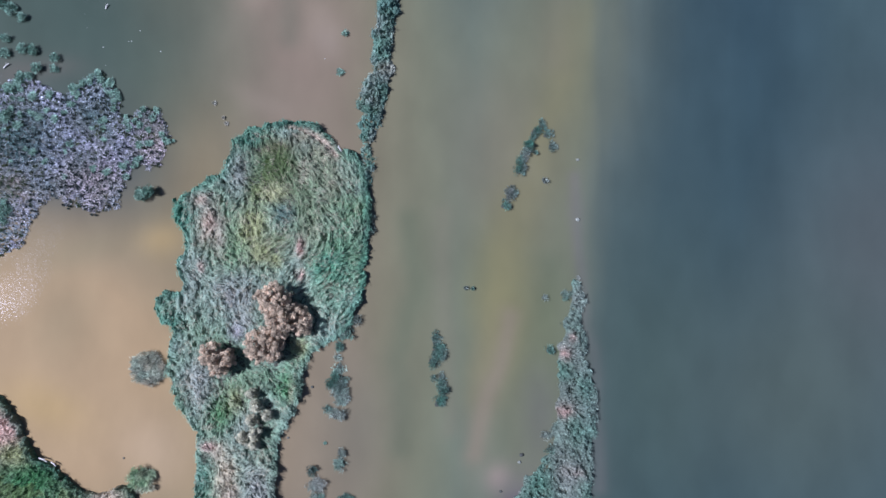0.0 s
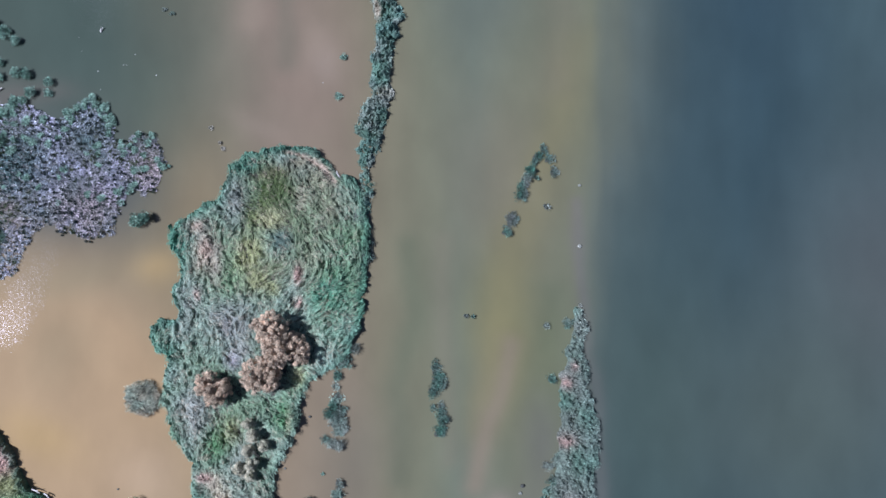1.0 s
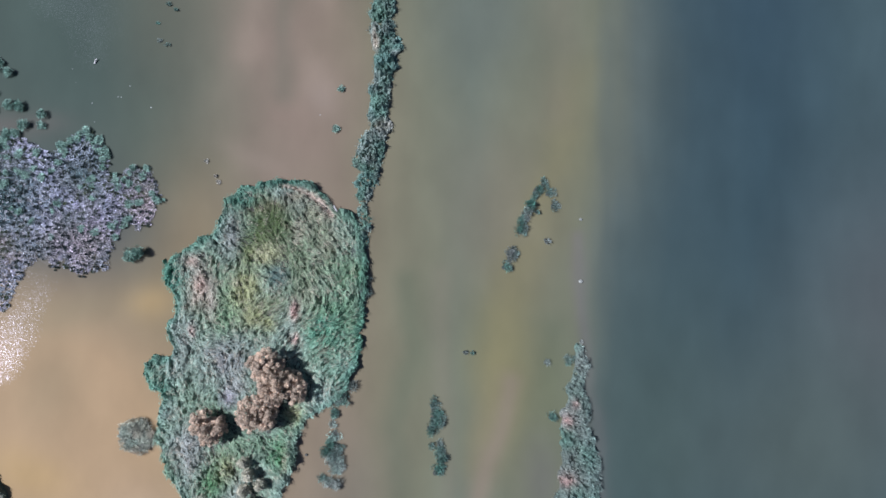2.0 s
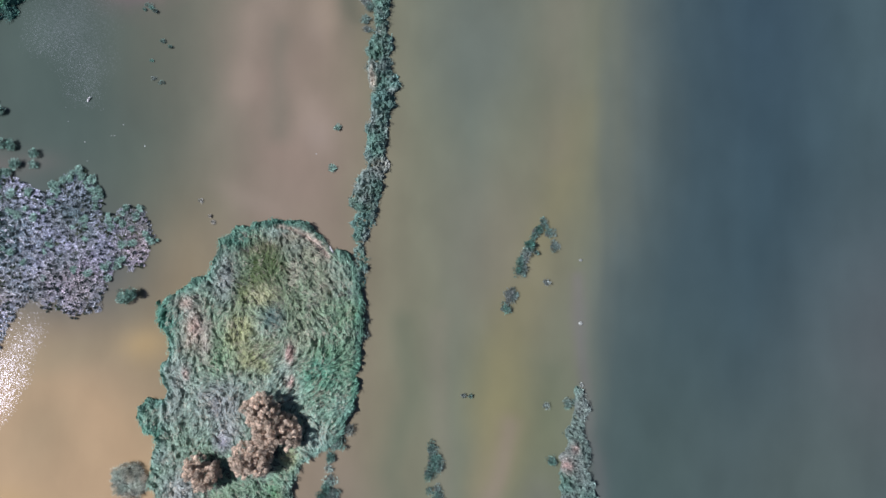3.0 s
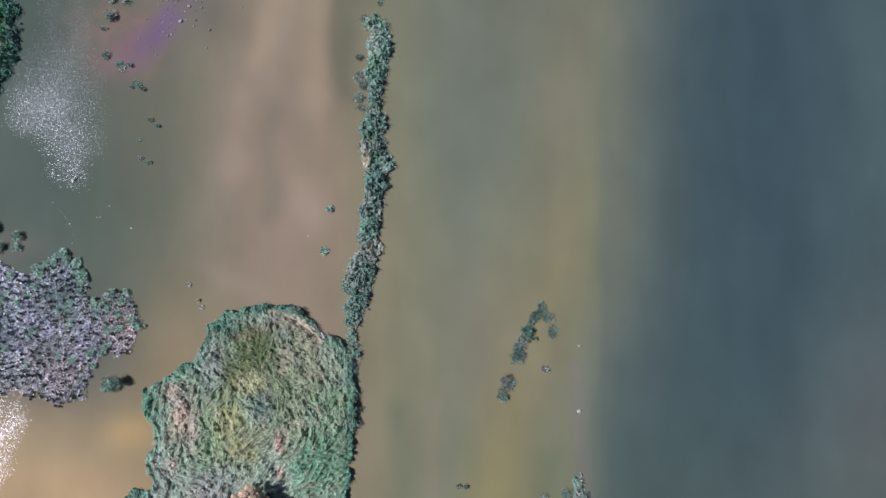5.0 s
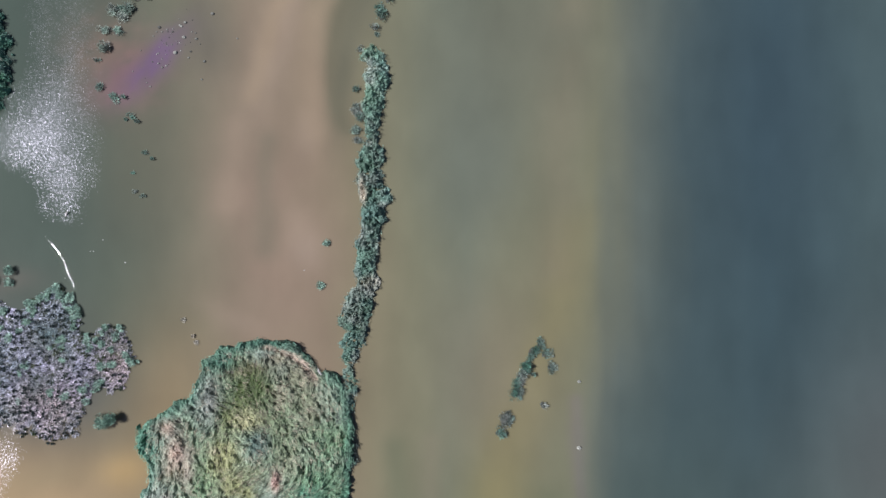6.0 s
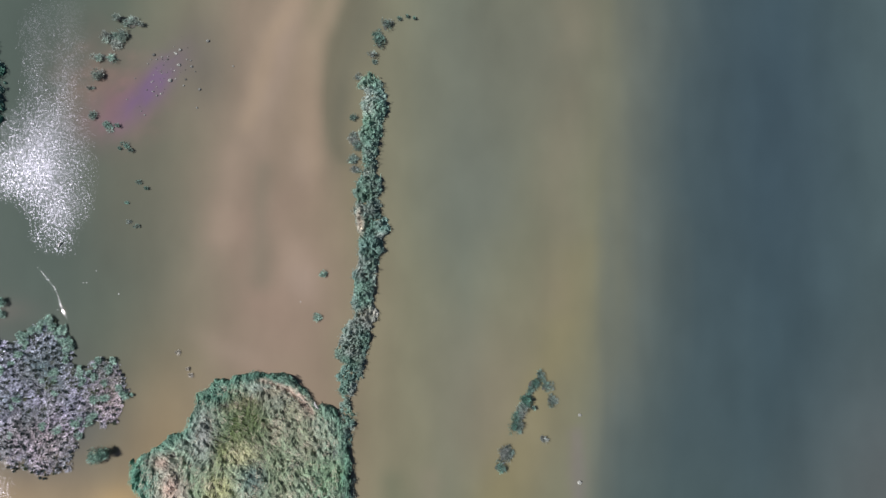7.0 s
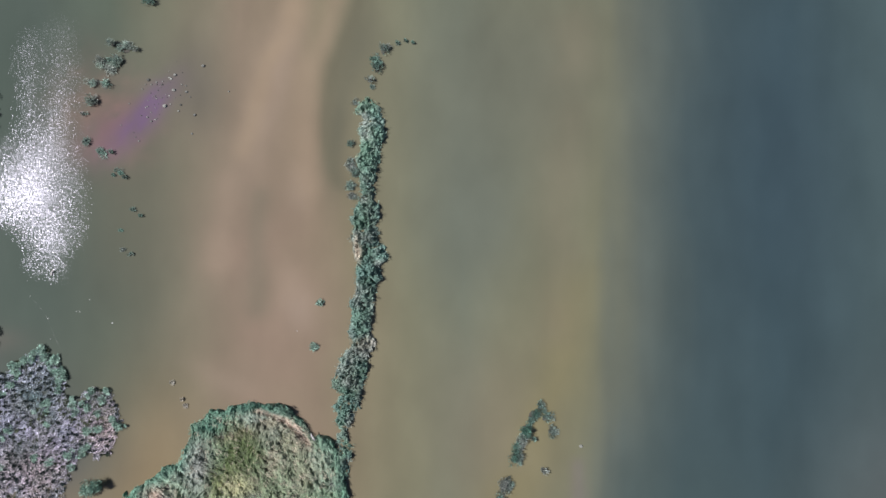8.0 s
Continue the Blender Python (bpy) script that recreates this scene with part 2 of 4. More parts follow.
RIPPLE_NORTH = rounded([-51.93, 44.20, -52.45, 47.15, -51.67, 50.50, -50.29, 52.97, -49.04, 55.37, -49.31, 65.13, -47.84, 65.15, -47.34, 57.63, -46.31, 57.27, -45.6, 66.8, -43.7, 66.8, -42.8, 57.5, -42.4, 50.21, -42.31, 43.90, -42.73, 40.20, -44.32, 37.17, -46.54, 38.77, -48.23, 41.86, -50.01, 43.18])
RIPPLE_POND = rounded([-51.4, 8.3, -50.3, 7.6, -50.6, 5.4, -51.6, 2.4, -52.6, -0.6, -54.0, -3.6, -57.0, -6.0, -61.0, -6.5, -60.0, -1.0, -57.0, 1.95, -55.0, 4.4, -53.2, 6.6])
RIPPLE_MARSH = rounded([-65.94, 26.24, -54.39, 23.95, -44.5, 20.08, -42.3, 17.0, -46.0, 11.6, -51.83, 10.74, -54.06, 7.64, -58.53, 3.02, -65.36, 2.25])


def lake(x, y):
    """Colour of the silt-laden water, and how rippled it is."""
    wx = x - np.clip((x - 15) / 10, 0, 1) * ((y - 18) * 0.05 + 0.3) + (grain(x, y * 0.5, 13, 3, 3) - 0.5) * 7 + (grain(x, y * 0.4, 45, 7) - 0.5) * 6
    stops = [-60, -46, -38, -30, -22, -14, -9, -3, 4, 11, 19, 22, 25.2, 29, 35, 46, 57, 80]
    reds = [0.0425, 0.043, 0.051, 0.085, 0.12, 0.12, 0.1075, 0.1, 0.0825, 0.09, 0.091, 0.073, 0.0545, 0.040, 0.0285, 0.024, 0.033, 0.036]
    greens = [0.055, 0.055, 0.0625, 0.0825, 0.095, 0.095, 0.095, 0.0975, 0.091, 0.09, 0.0905, 0.0785, 0.0645, 0.0525, 0.0425, 0.039, 0.049, 0.050]
    blues = [0.043, 0.044, 0.045, 0.055, 0.0665, 0.064, 0.059, 0.061, 0.064, 0.057, 0.056, 0.058, 0.0545, 0.0485, 0.044, 0.0425, 0.0495, 0.0505]
    # the current draws the silt out into long streaks
    drawn = np.clip((x + 4) / 6, 0, 1)
    wx = wx + drawn * (grain(x, y * 0.10, 3.4, 31, 3) - 0.5) * 4
    wx = wx + np.clip((24 - y) / 20, 0, 1) * np.clip(wx - 22, 0, 4) * 0.6
    c = np.stack([np.interp(wx, stops, v) for v in (reds, greens, blues)], -1)

    def spot(colour, weight):
        nonlocal c
        w = np.clip(weight, 0, 1)[..., None]
        c = c * (1 - w) + np.array(colour) * w
    rough = grain(x, y, 5, 11)
    bx, by = x + (grain(x, y, 9, 41) - 0.5) * 2.4, y + (grain(x, y, 9, 43) - 0.5) * 2.4
    c = c * (1 + 0.13 * (grain(bx, by * 0.16, 2.6, 33, 3) - 0.5) + 0.12 * (grain(bx, by, 11, 35, 3) - 0.5))[..., None]

    def streak(points, width):
        """A soft band along a line of points."""
        far = np.full_like(x, 1e9)
        for (ax, ay), (ex, ey) in zip(points[:-1], points[1:]):
            t = np.clip(((bx - ax) * (ex - ax) + (by - ay) * (ey - ay)) / ((ex - ax) ** 2 + (ey - ay) ** 2), 0, 1)
            far = np.minimum(far, np.hypot(bx - ax - t * (ex - ax), by - ay - t * (ey - ay)))
        return np.exp(-(far / width) ** 2)
    # warm silt in the south-western pond, and through its mouth
    spot((0.232, 0.156, 0.085), 0.95 * np.clip(blob(x, y, -52, -14, 24, 22) * 1.5, 0, 1))
    spot((0.20, 0.138, 0.074), 0.7 * blob(x, y, -32, -22, 8, 16))
    spot((0.135, 0.1, 0.055), 0.75 * blob(x, y, -32, 12, 6, 12, -10))
    spot((0.150, 0.118, 0.068), 0.6 * blob(bx, by, -47.11, 3.79, 7, 3.2, 8) + 0.4 * blob(bx, by, -49.98, -6.19, 5, 6))
    spot((0.255, 0.170, 0.070), 0.55 * blob(bx, by, -52.80, -17.60, 6, 3, -25) + 0.5 * blob(bx, by, -36.80, 5.34, 3.2, 2.4))
    spot((0.262, 0.186, 0.118), 0.5 * blob(bx, by, -37.54, -23.71, 5, 5))
    # brown shallows along the marsh's northern edge
    spot((0.098, 0.078, 0.064), 0.65 * blob(bx, by, -56.5, 27.5, 4, 2.4) + 0.6 * blob(bx, by, -50.5, 28.4, 3.4, 1.6))
    # dark water among the dead stubble
    spot((0.034, 0.042, 0.046), 0.75 * np.clip(1.5 * blob(x, y, -50, 17, 11, 7, -15), 0, 1))
    # darker, greener water north of the marsh
    spot((0.038, 0.051, 0.040), 0.95 * blob(x, y, -46, 39, 13, 13))
    spot((0.065, 0.0625, 0.0425), 0.6 * blob(x, y, -36, 44, 6, 14))
    # rosy sand bank and its paler ribs
    spot((0.1425, 0.1025, 0.075), 0.6 * blob(x, y, -19, 34, 9, 20, 4) * (0.6 + 0.8 * rough))
    spot((0.17, 0.13, 0.0975), 0.75 * blob(x, y, -14.5, 33, 2.0, 3.0, 20) + 0.6 * blob(x, y, -17.8, 62, 2.4, 10, -15) + 0.5 * blob(x, y, -14.3, 48, 1.6, 3) + 0.25 * blob(bx, by, -23, 24, 5, 1.4, -25))
    spot((0.15, 0.11, 0.075), 0.5 * blob(x, y, -12.5, 50, 2.2, 9, 6))
    spot((0.07, 0.0675, 0.046), 0.85 * blob(x, y, -10.0, 55, 1.7, 9, -6))
    spot((0.07, 0.0675, 0.046), 0.8 * blob(x, y, -7.5, 66, 3.2, 8, -12))
    spot((0.165, 0.125, 0.083), 0.6 * (0.5 + rough) * streak([(-14.81, 74.53), (-15.66, 68.67), (-17.85, 62.83), (-19.91, 58.11), (-21.37, 52.71)], 1.5))
    spot((0.160, 0.122, 0.083), 0.6 * (0.5 + rough) * streak([(-9.86, 74.59), (-11.14, 67.25), (-13.15, 62.15), (-13.86, 57.08), (-13.78, 51.34), (-13.24, 47.77)], 1.6))
    spot((0.075, 0.070, 0.046), 0.7 * streak([(-6.54, 73.16), (-8.49, 67.28), (-10.58, 62.17), (-11.16, 57.11), (-10.75, 52.08), (-9.85, 47.79)], 1.0))
    spot((0.165, 0.125, 0.090), 0.5 * streak([(-23.62, 48.41), (-24.03, 44.14), (-24.63, 38.49)], 1.8) + 0.6 * blob(bx, by, -15.68, 35.71, 2.4, 2.8, 20))
    spot((0.088, 0.080, 0.056), 0.5 * streak([(-19.01, 46.31), (-19.96, 39.92), (-20.19, 32.88)], 1.6))
    spot((0.034, 0.046, 0.036), 0.85 * blob(bx, by, -51, 60, 5, 10))
    spot((0.071, 0.064, 0.051), 0.75 * blob(bx, by, -27.5, 61, 3.6, 6))
    # greener reach east of the reed belt
    spot((0.075, 0.0825, 0.0625), 0.6 * blob(x, y, 5, 52, 7, 22, 3))
    spot((0.070, 0.073, 0.054), 0.8 * blob(x, y, 14, 62, 14, 18))
    spot((0.105, 0.0965, 0.0475), 0.75 * blob(x, y, 10, 6, 4, 20, -4))
    spot((0.13, 0.1075, 0.075), 0.6 * blob(x, y, 7.5, -14, 2.2, 12, -8))
    spot((0.175, 0.132, 0.104), 0.75 * blob(x, y, 9.2, -27.4, 1.7, 1.9))
    spot((0.090, 0.074, 0.074), 0.6 * blob(x, y, 12, -30, 4, 4))
    spot((0.112, 0.096, 0.068), 0.6 * blob(bx, by, 10, 17, 8, 12))
    spot((0.118, 0.101, 0.050), 0.5 * (0.5 + rough) * streak([(18.81, 35.37), (17.30, 24.97), (14.32, 14.66), (10.65, 3.01), (8.68, -7.08), (6.81, -16.24)], 3.0))
    spot((0.108, 0.095, 0.064), 0.38 * (0.5 + rough) * streak([(19.42, 69.04), (18.63, 54.46), (17.50, 40.12), (16.76, 30.21)], 3.2))
    spot((0.072, 0.077, 0.048), 0.6 * streak([(-3.24, 8.06), (-1.95, -1.34), (-4.76, -11.61), (-3.58, -23.84)], 1.7) + 0.55 * streak([(15.76, 1.57), (15.38, -4.92)], 1.7))
    spot((0.112, 0.100, 0.068), 0.5 * streak([(1.50, 8.79), (1.93, -7.08), (2.18, -20.82)], 1.5))
    spot((0.100, 0.085, 0.080), 0.5 * streak([(19.69, 13.94), (19.94, 3.02), (20.92, -7.08), (22.49, -10.12), (22.66, -28.52)], 1.0))
    spot((0.070, 0.078, 0.062), 0.5 * blob(bx, by, 7.30, 43.53, 6, 9))
    spot((0.116, 0.100, 0.043), 0.5 * blob(bx, by, 9.54, -5.47, 4, 9))
    spot((0.083, 0.086, 0.044), 0.55 * blob(bx, by, 15.74, -8.57, 3, 8))
    spot((0.138, 0.108, 0.076), 0.65 * streak([(10.4, -5.5), (9.9, -8.6), (8.6, -14.7), (6.9, -20.9), (6.4, -24.7)], 1.4))
    spot((0.078, 0.071, 0.062), 0.55 * blob(bx, by, 15.0, -19.5, 2.6, 7))
    # this one spot paints a violet shadow patch beside the eastern belt's foot
    spot((0.066, 0.052, 0.062), 0.7 * blob(bx, by, 12.6, -30.4, 2.4, 1.1, 20))
    spot((0.094, 0.083, 0.060), 0.6 * blob(bx, by, -9.34, -21.54, 5, 10))
    spot((0.035, 0.050, 0.041), 0.7 * blob(bx, by, 30, -14, 10, 20))
    # the deep side pales and browns towards the south-east
    spot((0.0575, 0.056, 0.0525), 0.6 * blob(x, y, 62, 2, 12, 18))
    spot((0.047, 0.057, 0.0465), 0.75 * blob(x, y, 50, -16, 18, 18))
    spot((0.021, 0.034, 0.043), 0.5 * blob(x, y, 46, 52, 9, 24))
    # the violet shoal
    mottle = 0.35 + 1.25 * grain(bx, by, 1.1, 15, 3)
    spot((0.106, 0.077, 0.060), 0.8 * mottle * blob(bx, by, -37.91, 57.24, 5.5, 7, 40))
    spot((0.104, 0.066, 0.066), np.clip(0.95 * mottle, 0, 0.9) * np.clip(1.3 * blob(bx, by, -37.6, 54.6, 4.4, 2.6, 40), 0, 1))
    spot((0.082, 0.054, 0.088), np.clip(0.9 * mottle, 0, 0.9) * np.clip(1.35 * blob(bx, by, -33.6, 57.4, 5.0, 1.6, 51), 0, 1))
    ripple = np.zeros_like(x)
    for outline, soft, top, rise in ((RIPPLE_NORTH, 1.9, 0.5, 0.30), (RIPPLE_POND, 1.0, 0.2, 0.3), (RIPPLE_MARSH, 1.5, 0.2, 0.5)):
        near = (np.abs(x) < 120) & (np.abs(y) < 120)
        d = np.full_like(x, -99.0)
        d[near] = within(outline, x[near], y[near])
        ripple = np.maximum(ripple, top * np.clip(rise + (d + (grain(x, y, 2.5, 21) - 0.5) * 1.8) / (3 * soft), 0, 1))
    # in the pond the wavelets slant northwards, on the open water more and more southwards
    return c, ripple, np.interp(y, [10, 16, 38, 66], [1, 0, 0, -0.42])


def build_lake():
    xs, ys = axis(-80, 80, 0.6, 2600), axis(-50, 100, 0.6, 2600)
    x, y = np.meshgrid(xs, ys)
    ny, nx = x.shape
    i = (np.arange(ny - 1)[:, None] * nx + np.arange(nx - 1)).ravel()
    faces = np.stack([i, i + 1, i + nx + 1, i + nx], 1)
    water = mesh("water", np.stack([x, y, np.zeros_like(x)], -1).reshape(-1, 3), faces, WATER)
    c, ripple, lean = lake(x, y)
    ca = water.data.color_attributes.new("silt", "FLOAT_COLOR", "POINT")
    ca.data.foreach_set("color", np.concatenate([c.reshape(-1, 3), np.ones((nx * ny, 1))], 1).astype(np.float32).ravel())
    ra = water.data.attributes.new("ripple", "FLOAT", "POINT")
    ra.data.foreach_set("value", ripple.astype(np.float32).ravel())
    la = water.data.attributes.new("lean", "FLOAT", "POINT")
    la.data.foreach_set("value", lean.astype(np.float32).ravel())
    tagged(water, "turbid shallow lagoon water with tan silt and a dark deep side", "water", kind="structure")
    gx, gy = np.meshgrid(axis(-80, 80, 4, 2600), axis(-50, 100, 4, 2600))
    ny, nx = gx.shape
    i = (np.arange(ny - 1)[:, None] * nx + np.arange(nx - 1)).ravel()
    gz = -1.6 - 2.5 * np.clip((gx - 22) / 12, 0, 1) + grain(gx, gy, 12, 5)
    bed = mesh("ground", np.stack([gx, gy, gz], -1).reshape(-1, 3), np.stack([i, i + 1, i + nx + 1, i + nx], 1), BED, smooth=True)
    tagged(bed, "brown silty lake bed under the shallow water", "lake bed", kind="structure")


build_lake()


def wake():
    """A line of small slanting wavelets across the calm water."""
    line = np.array([-46.85, 33.67, -45.97, 32.75, -45.32, 31.90, -44.87, 31.05, -44.56, 30.13, -44.11, 29.07, -43.52, 27.94]).reshape(-1, 2)
    rng = np.random.default_rng(31)
    verts, faces = [], []
    for (ax, ay), (ex, ey) in zip(line[:-1], line[1:]):
        n = int(math.hypot(ex - ax, ey - ay) / 0.14)
        for q in range(n):
            cx, cy = ax + (ex - ax) * q / n + rng.normal(0, 0.03), ay + (ey - ay) * q / n
            sx, sy = -0.060 + rng.normal(0, 0.007), 0.020 - 0.0055 * (cy - 30.8) + rng.normal(0, 0.007)
            wide, deep = 0.006 * rng.uniform(0.5, 1.3), 0.06
            k = len(verts)
            for u, v in ((-1, -1), (1, -1), (1, 1), (-1, 1)):
                verts.append((cx + u * wide, cy + v * deep, 0.003 - sx * u * wide - sy * v * deep))
            verts += [(x, y, -0.02) for x, y, z in verts[k:k + 4]]
            faces += [(k, k + 1, k + 2, k + 3)] + [(k + 4 + e, k + 4 + (e + 1) % 4, k + (e + 1) % 4, k + e) for e in range(4)]
    m, n, k, b = shader("wake_water", 0.06)
    nz = noise_node(n, k, 3.0, 2)
    k.new(ramp(n, k, nz.outputs[0], [(0.3, (0.041, 0.053, 0.045)), (0.7, (0.045, 0.057, 0.048))]).outputs[0], b.inputs["Base Color"])
    b.inputs["IOR"].default_value = 1.33
    ob = mesh("wake", verts, faces, m)
    tagged(ob, "thin glinting wake line on calm water", "wake", kind="structure")


wake()


# ---- reed beds ----
def combed_grain(x, y, flow, wide, long, seed):
    """Noise from 0 to 1 drawn out along the flow."""
    total, weight = 0.0, 1e-6
    for q in range(6):
        a = q * np.pi / 6
        u, v = x * math.cos(a) + y * math.sin(a), y * math.cos(a) - x * math.sin(a)
        w = np.maximum(np.cos(2 * (flow - a)), 0) ** 3
        total = total + w * grain(u / long, v / wide, 1.0, seed + 7 * q, 2)
        weight = weight + w
    return total / weight


def reed_bed(name, outline, label, tinting, spacing=0.3, count=8, height=1.3, wild=0.7, seed=1, comb=0.7, width=0.055, reach=0.36, margin=0.1, material=None, clear=(), tall=(), jitter=0.9,
             rim=0.5, depth=1.0, lay=(0.42, 1.1), level=None, drift=(1.9, 1.3), blade=0.38, gaps=0.0, step=0.11, mat=True, spread=0.35, vary=0.3):
    """A bed of reeds: a matted canopy, broken into combed ridges and hollows, and loose blades standing out of it.
    depth: how deep the hollows are; lay: width and length of the ridges; rim: height of the outermost reeds against the rest; level: a factor on the height, by place; gaps: how much of it sinks under water."""
    rng = np.random.default_rng(seed)

    def frayed(x, y):
        return within(outline, x, y) - margin + (grain(x, y, 1.6, 91) - 0.5) * 2 * wild + (grain(x, y, 0.5, 92) - 0.5) * 0.5 * wild

    def flowing(x, y):
        return -0.42 * np.pi + ((grain(x, y, 10, seed + 50) - 0.5) * drift[0] + (grain(x, y, 2.2, seed + 51) - 0.5) * drift[1]) * np.pi

    def canopy(x, y, d):
        ridge = combed_grain(x, y, flowing(x, y), lay[0], lay[1], seed + 40)
        lump = 0.62 + depth * (1.5 * (ridge - 0.5) + 0.45 * (grain(x, y, 0.33, seed + 42, 1) - 0.5) + 0.5 * (grain(x, y, 3.5, seed + 41) - 0.5)) - gaps
        h = height * np.clip(lump, -0.2, 1.5) * np.clip(rim + d / 1.5, 0, 1)
        for cx, cy, r, k in tall:
            h = h * (1 + k * blob(x, y, cx, cy, r, r))
        for cx, cy, r in clear:
            h = h * (1 - 0.8 * np.clip(blob(x, y, cx + 1.2, cy, r, r) * 2, 0, 1))
        return h * level(x, y) if level else h

    x, y, d = scatter(rng, outline, spacing, margin, wild, jitter)
    h = canopy(x, y, d)
    keep = h > 0.05
    x, y, d, h = x[keep], y[keep], d[keep], h[keep]
    n = len(x)
    tint = tinting(x, y, d, rng) * rng.lognormal(0, 0.6 * vary, n)[:, None]
    stand = np.minimum(blade, 0.25 + 0.5 * h) * rng.uniform(0.6, 1.3, n)
    verts, faces, tints = tufts(rng, x, y, np.maximum(h - 0.12, 0.0), count, reach * rng.uniform(0.7, 1.2, n), stand, flowing(x, y), np.clip(comb + rng.normal(0, 0.12, n), 0, 0.95), np.full(n, width), tint, spread, vary)
    if mat:
        lo, hi = outline.min(0) - 1, outline.max(0) + 1
        gx, gy = np.meshgrid(np.arange(lo[0], hi[0], step), np.arange(lo[1], hi[1], step))
        gx, gy = gx + rng.uniform(-0.3, 0.3, gx.shape) * step, gy + rng.uniform(-0.3, 0.3, gx.shape) * step
        gd = frayed(gx, gy)
        gh = np.where(gd > 0, canopy(gx, gy, gd) + rng.uniform(-0.04, 0.04, gx.shape), -0.25)
        solid = gh > -0.05
        ny, nx = gx.shape
        i = (np.arange(ny - 1)[:, None] * nx + np.arange(nx - 1))
        use = (solid[:-1, :-1] | solid[1:, :-1] | solid[:-1, 1:] | solid[1:, 1:])
        quads = np.stack([i, i + 1, i + nx + 1, i + nx], -1)[use]
        kept, back = np.unique(quads, return_inverse=True)
        vx, vy, vz = gx.ravel()[kept], gy.ravel()[kept], gh.ravel()[kept]
        mt = tinting(vx, vy, gd.ravel()[kept], rng) * rng.lognormal(-0.1, 0.16, len(kept))[:, None]
        faces = faces + (back.reshape(-1, 4) + len(verts)).tolist()
        verts, tints = np.concatenate([verts, np.stack([vx, vy, vz], 1)]), np.concatenate([tints, mt])
    bed = mesh(name, verts, faces, material or LEAF, tints=tints)
    tagged(bed, label, "reeds", kind="stuff")
    return bed


ISLAND = rounded([-18.84, 21.50, -15.73, 20.80, -13.55, 19.40, -12.22, 17.37, -9.50, 16.67, -8.31, 12.38, -8.06, 6.92, -8.66, 2.27, -9.42, -2.37, -10.18, -5.61, -12.09, -7.92, -14.62, -9.22,
                  -16.08, -10.21, -17.06, -12.51, -17.35, -15.41, -18.55, -18.84, -20.05, -21.65, -20.64, -25.29, -20.74, -30.59, -22.20, -38.11, -26.72, -41.07, -30.91, -38.05, -31.76, -30.53, -31.75, -25.25, -31.64, -21.46,
                  -33.04, -18.95, -34.90, -16.59, -35.63, -13.08, -35.45, -9.42, -35.33, -7.27, -36.87, -6.12, -37.59, -4.05, -36.24, -2.05, -33.72, -1.59, -34.28, -0.05, -34.69, 2.10, -33.72, 4.57,
                  -34.44, 6.89, -34.94, 9.37, -34.50, 11.16, -32.28, 12.25, -29.22, 14.20, -27.70, 16.23, -27.03, 18.57, -25.81, 20.06, -22.72, 21.01], 4)


# a trodden, dry track just inside the northern rim
TRACK = belt([-19.4, 20.5, 0.14, -18.2, 20.25, 0.2, -16.8, 19.7, 0.28, -15.3, 19.0, 0.36, -14.3, 18.05, 0.38, -13.4, 17.0, 0.36, -12.8, 16.4, 0.25])


def island_level(x, y):
    """The track and the hollow lie low, the rim beside the track stands tall."""
    k = 1 - 0.75 * np.clip(0.5 + 2.5 * within(TRACK, x, y), 0, 1)
    k = k * (1 - 0.45 * blob(x, y, -20.63, 14.72, 2.6, 2.4) - 0.35 * blob(x, y, -21.6, 17.3, 3.2, 1.2))
    return k * (1 + 0.2 * np.clip(1 - np.abs(within(TRACK, x, y) + 0.75) / 0.45, 0, 1) * (x + y > 3.2))


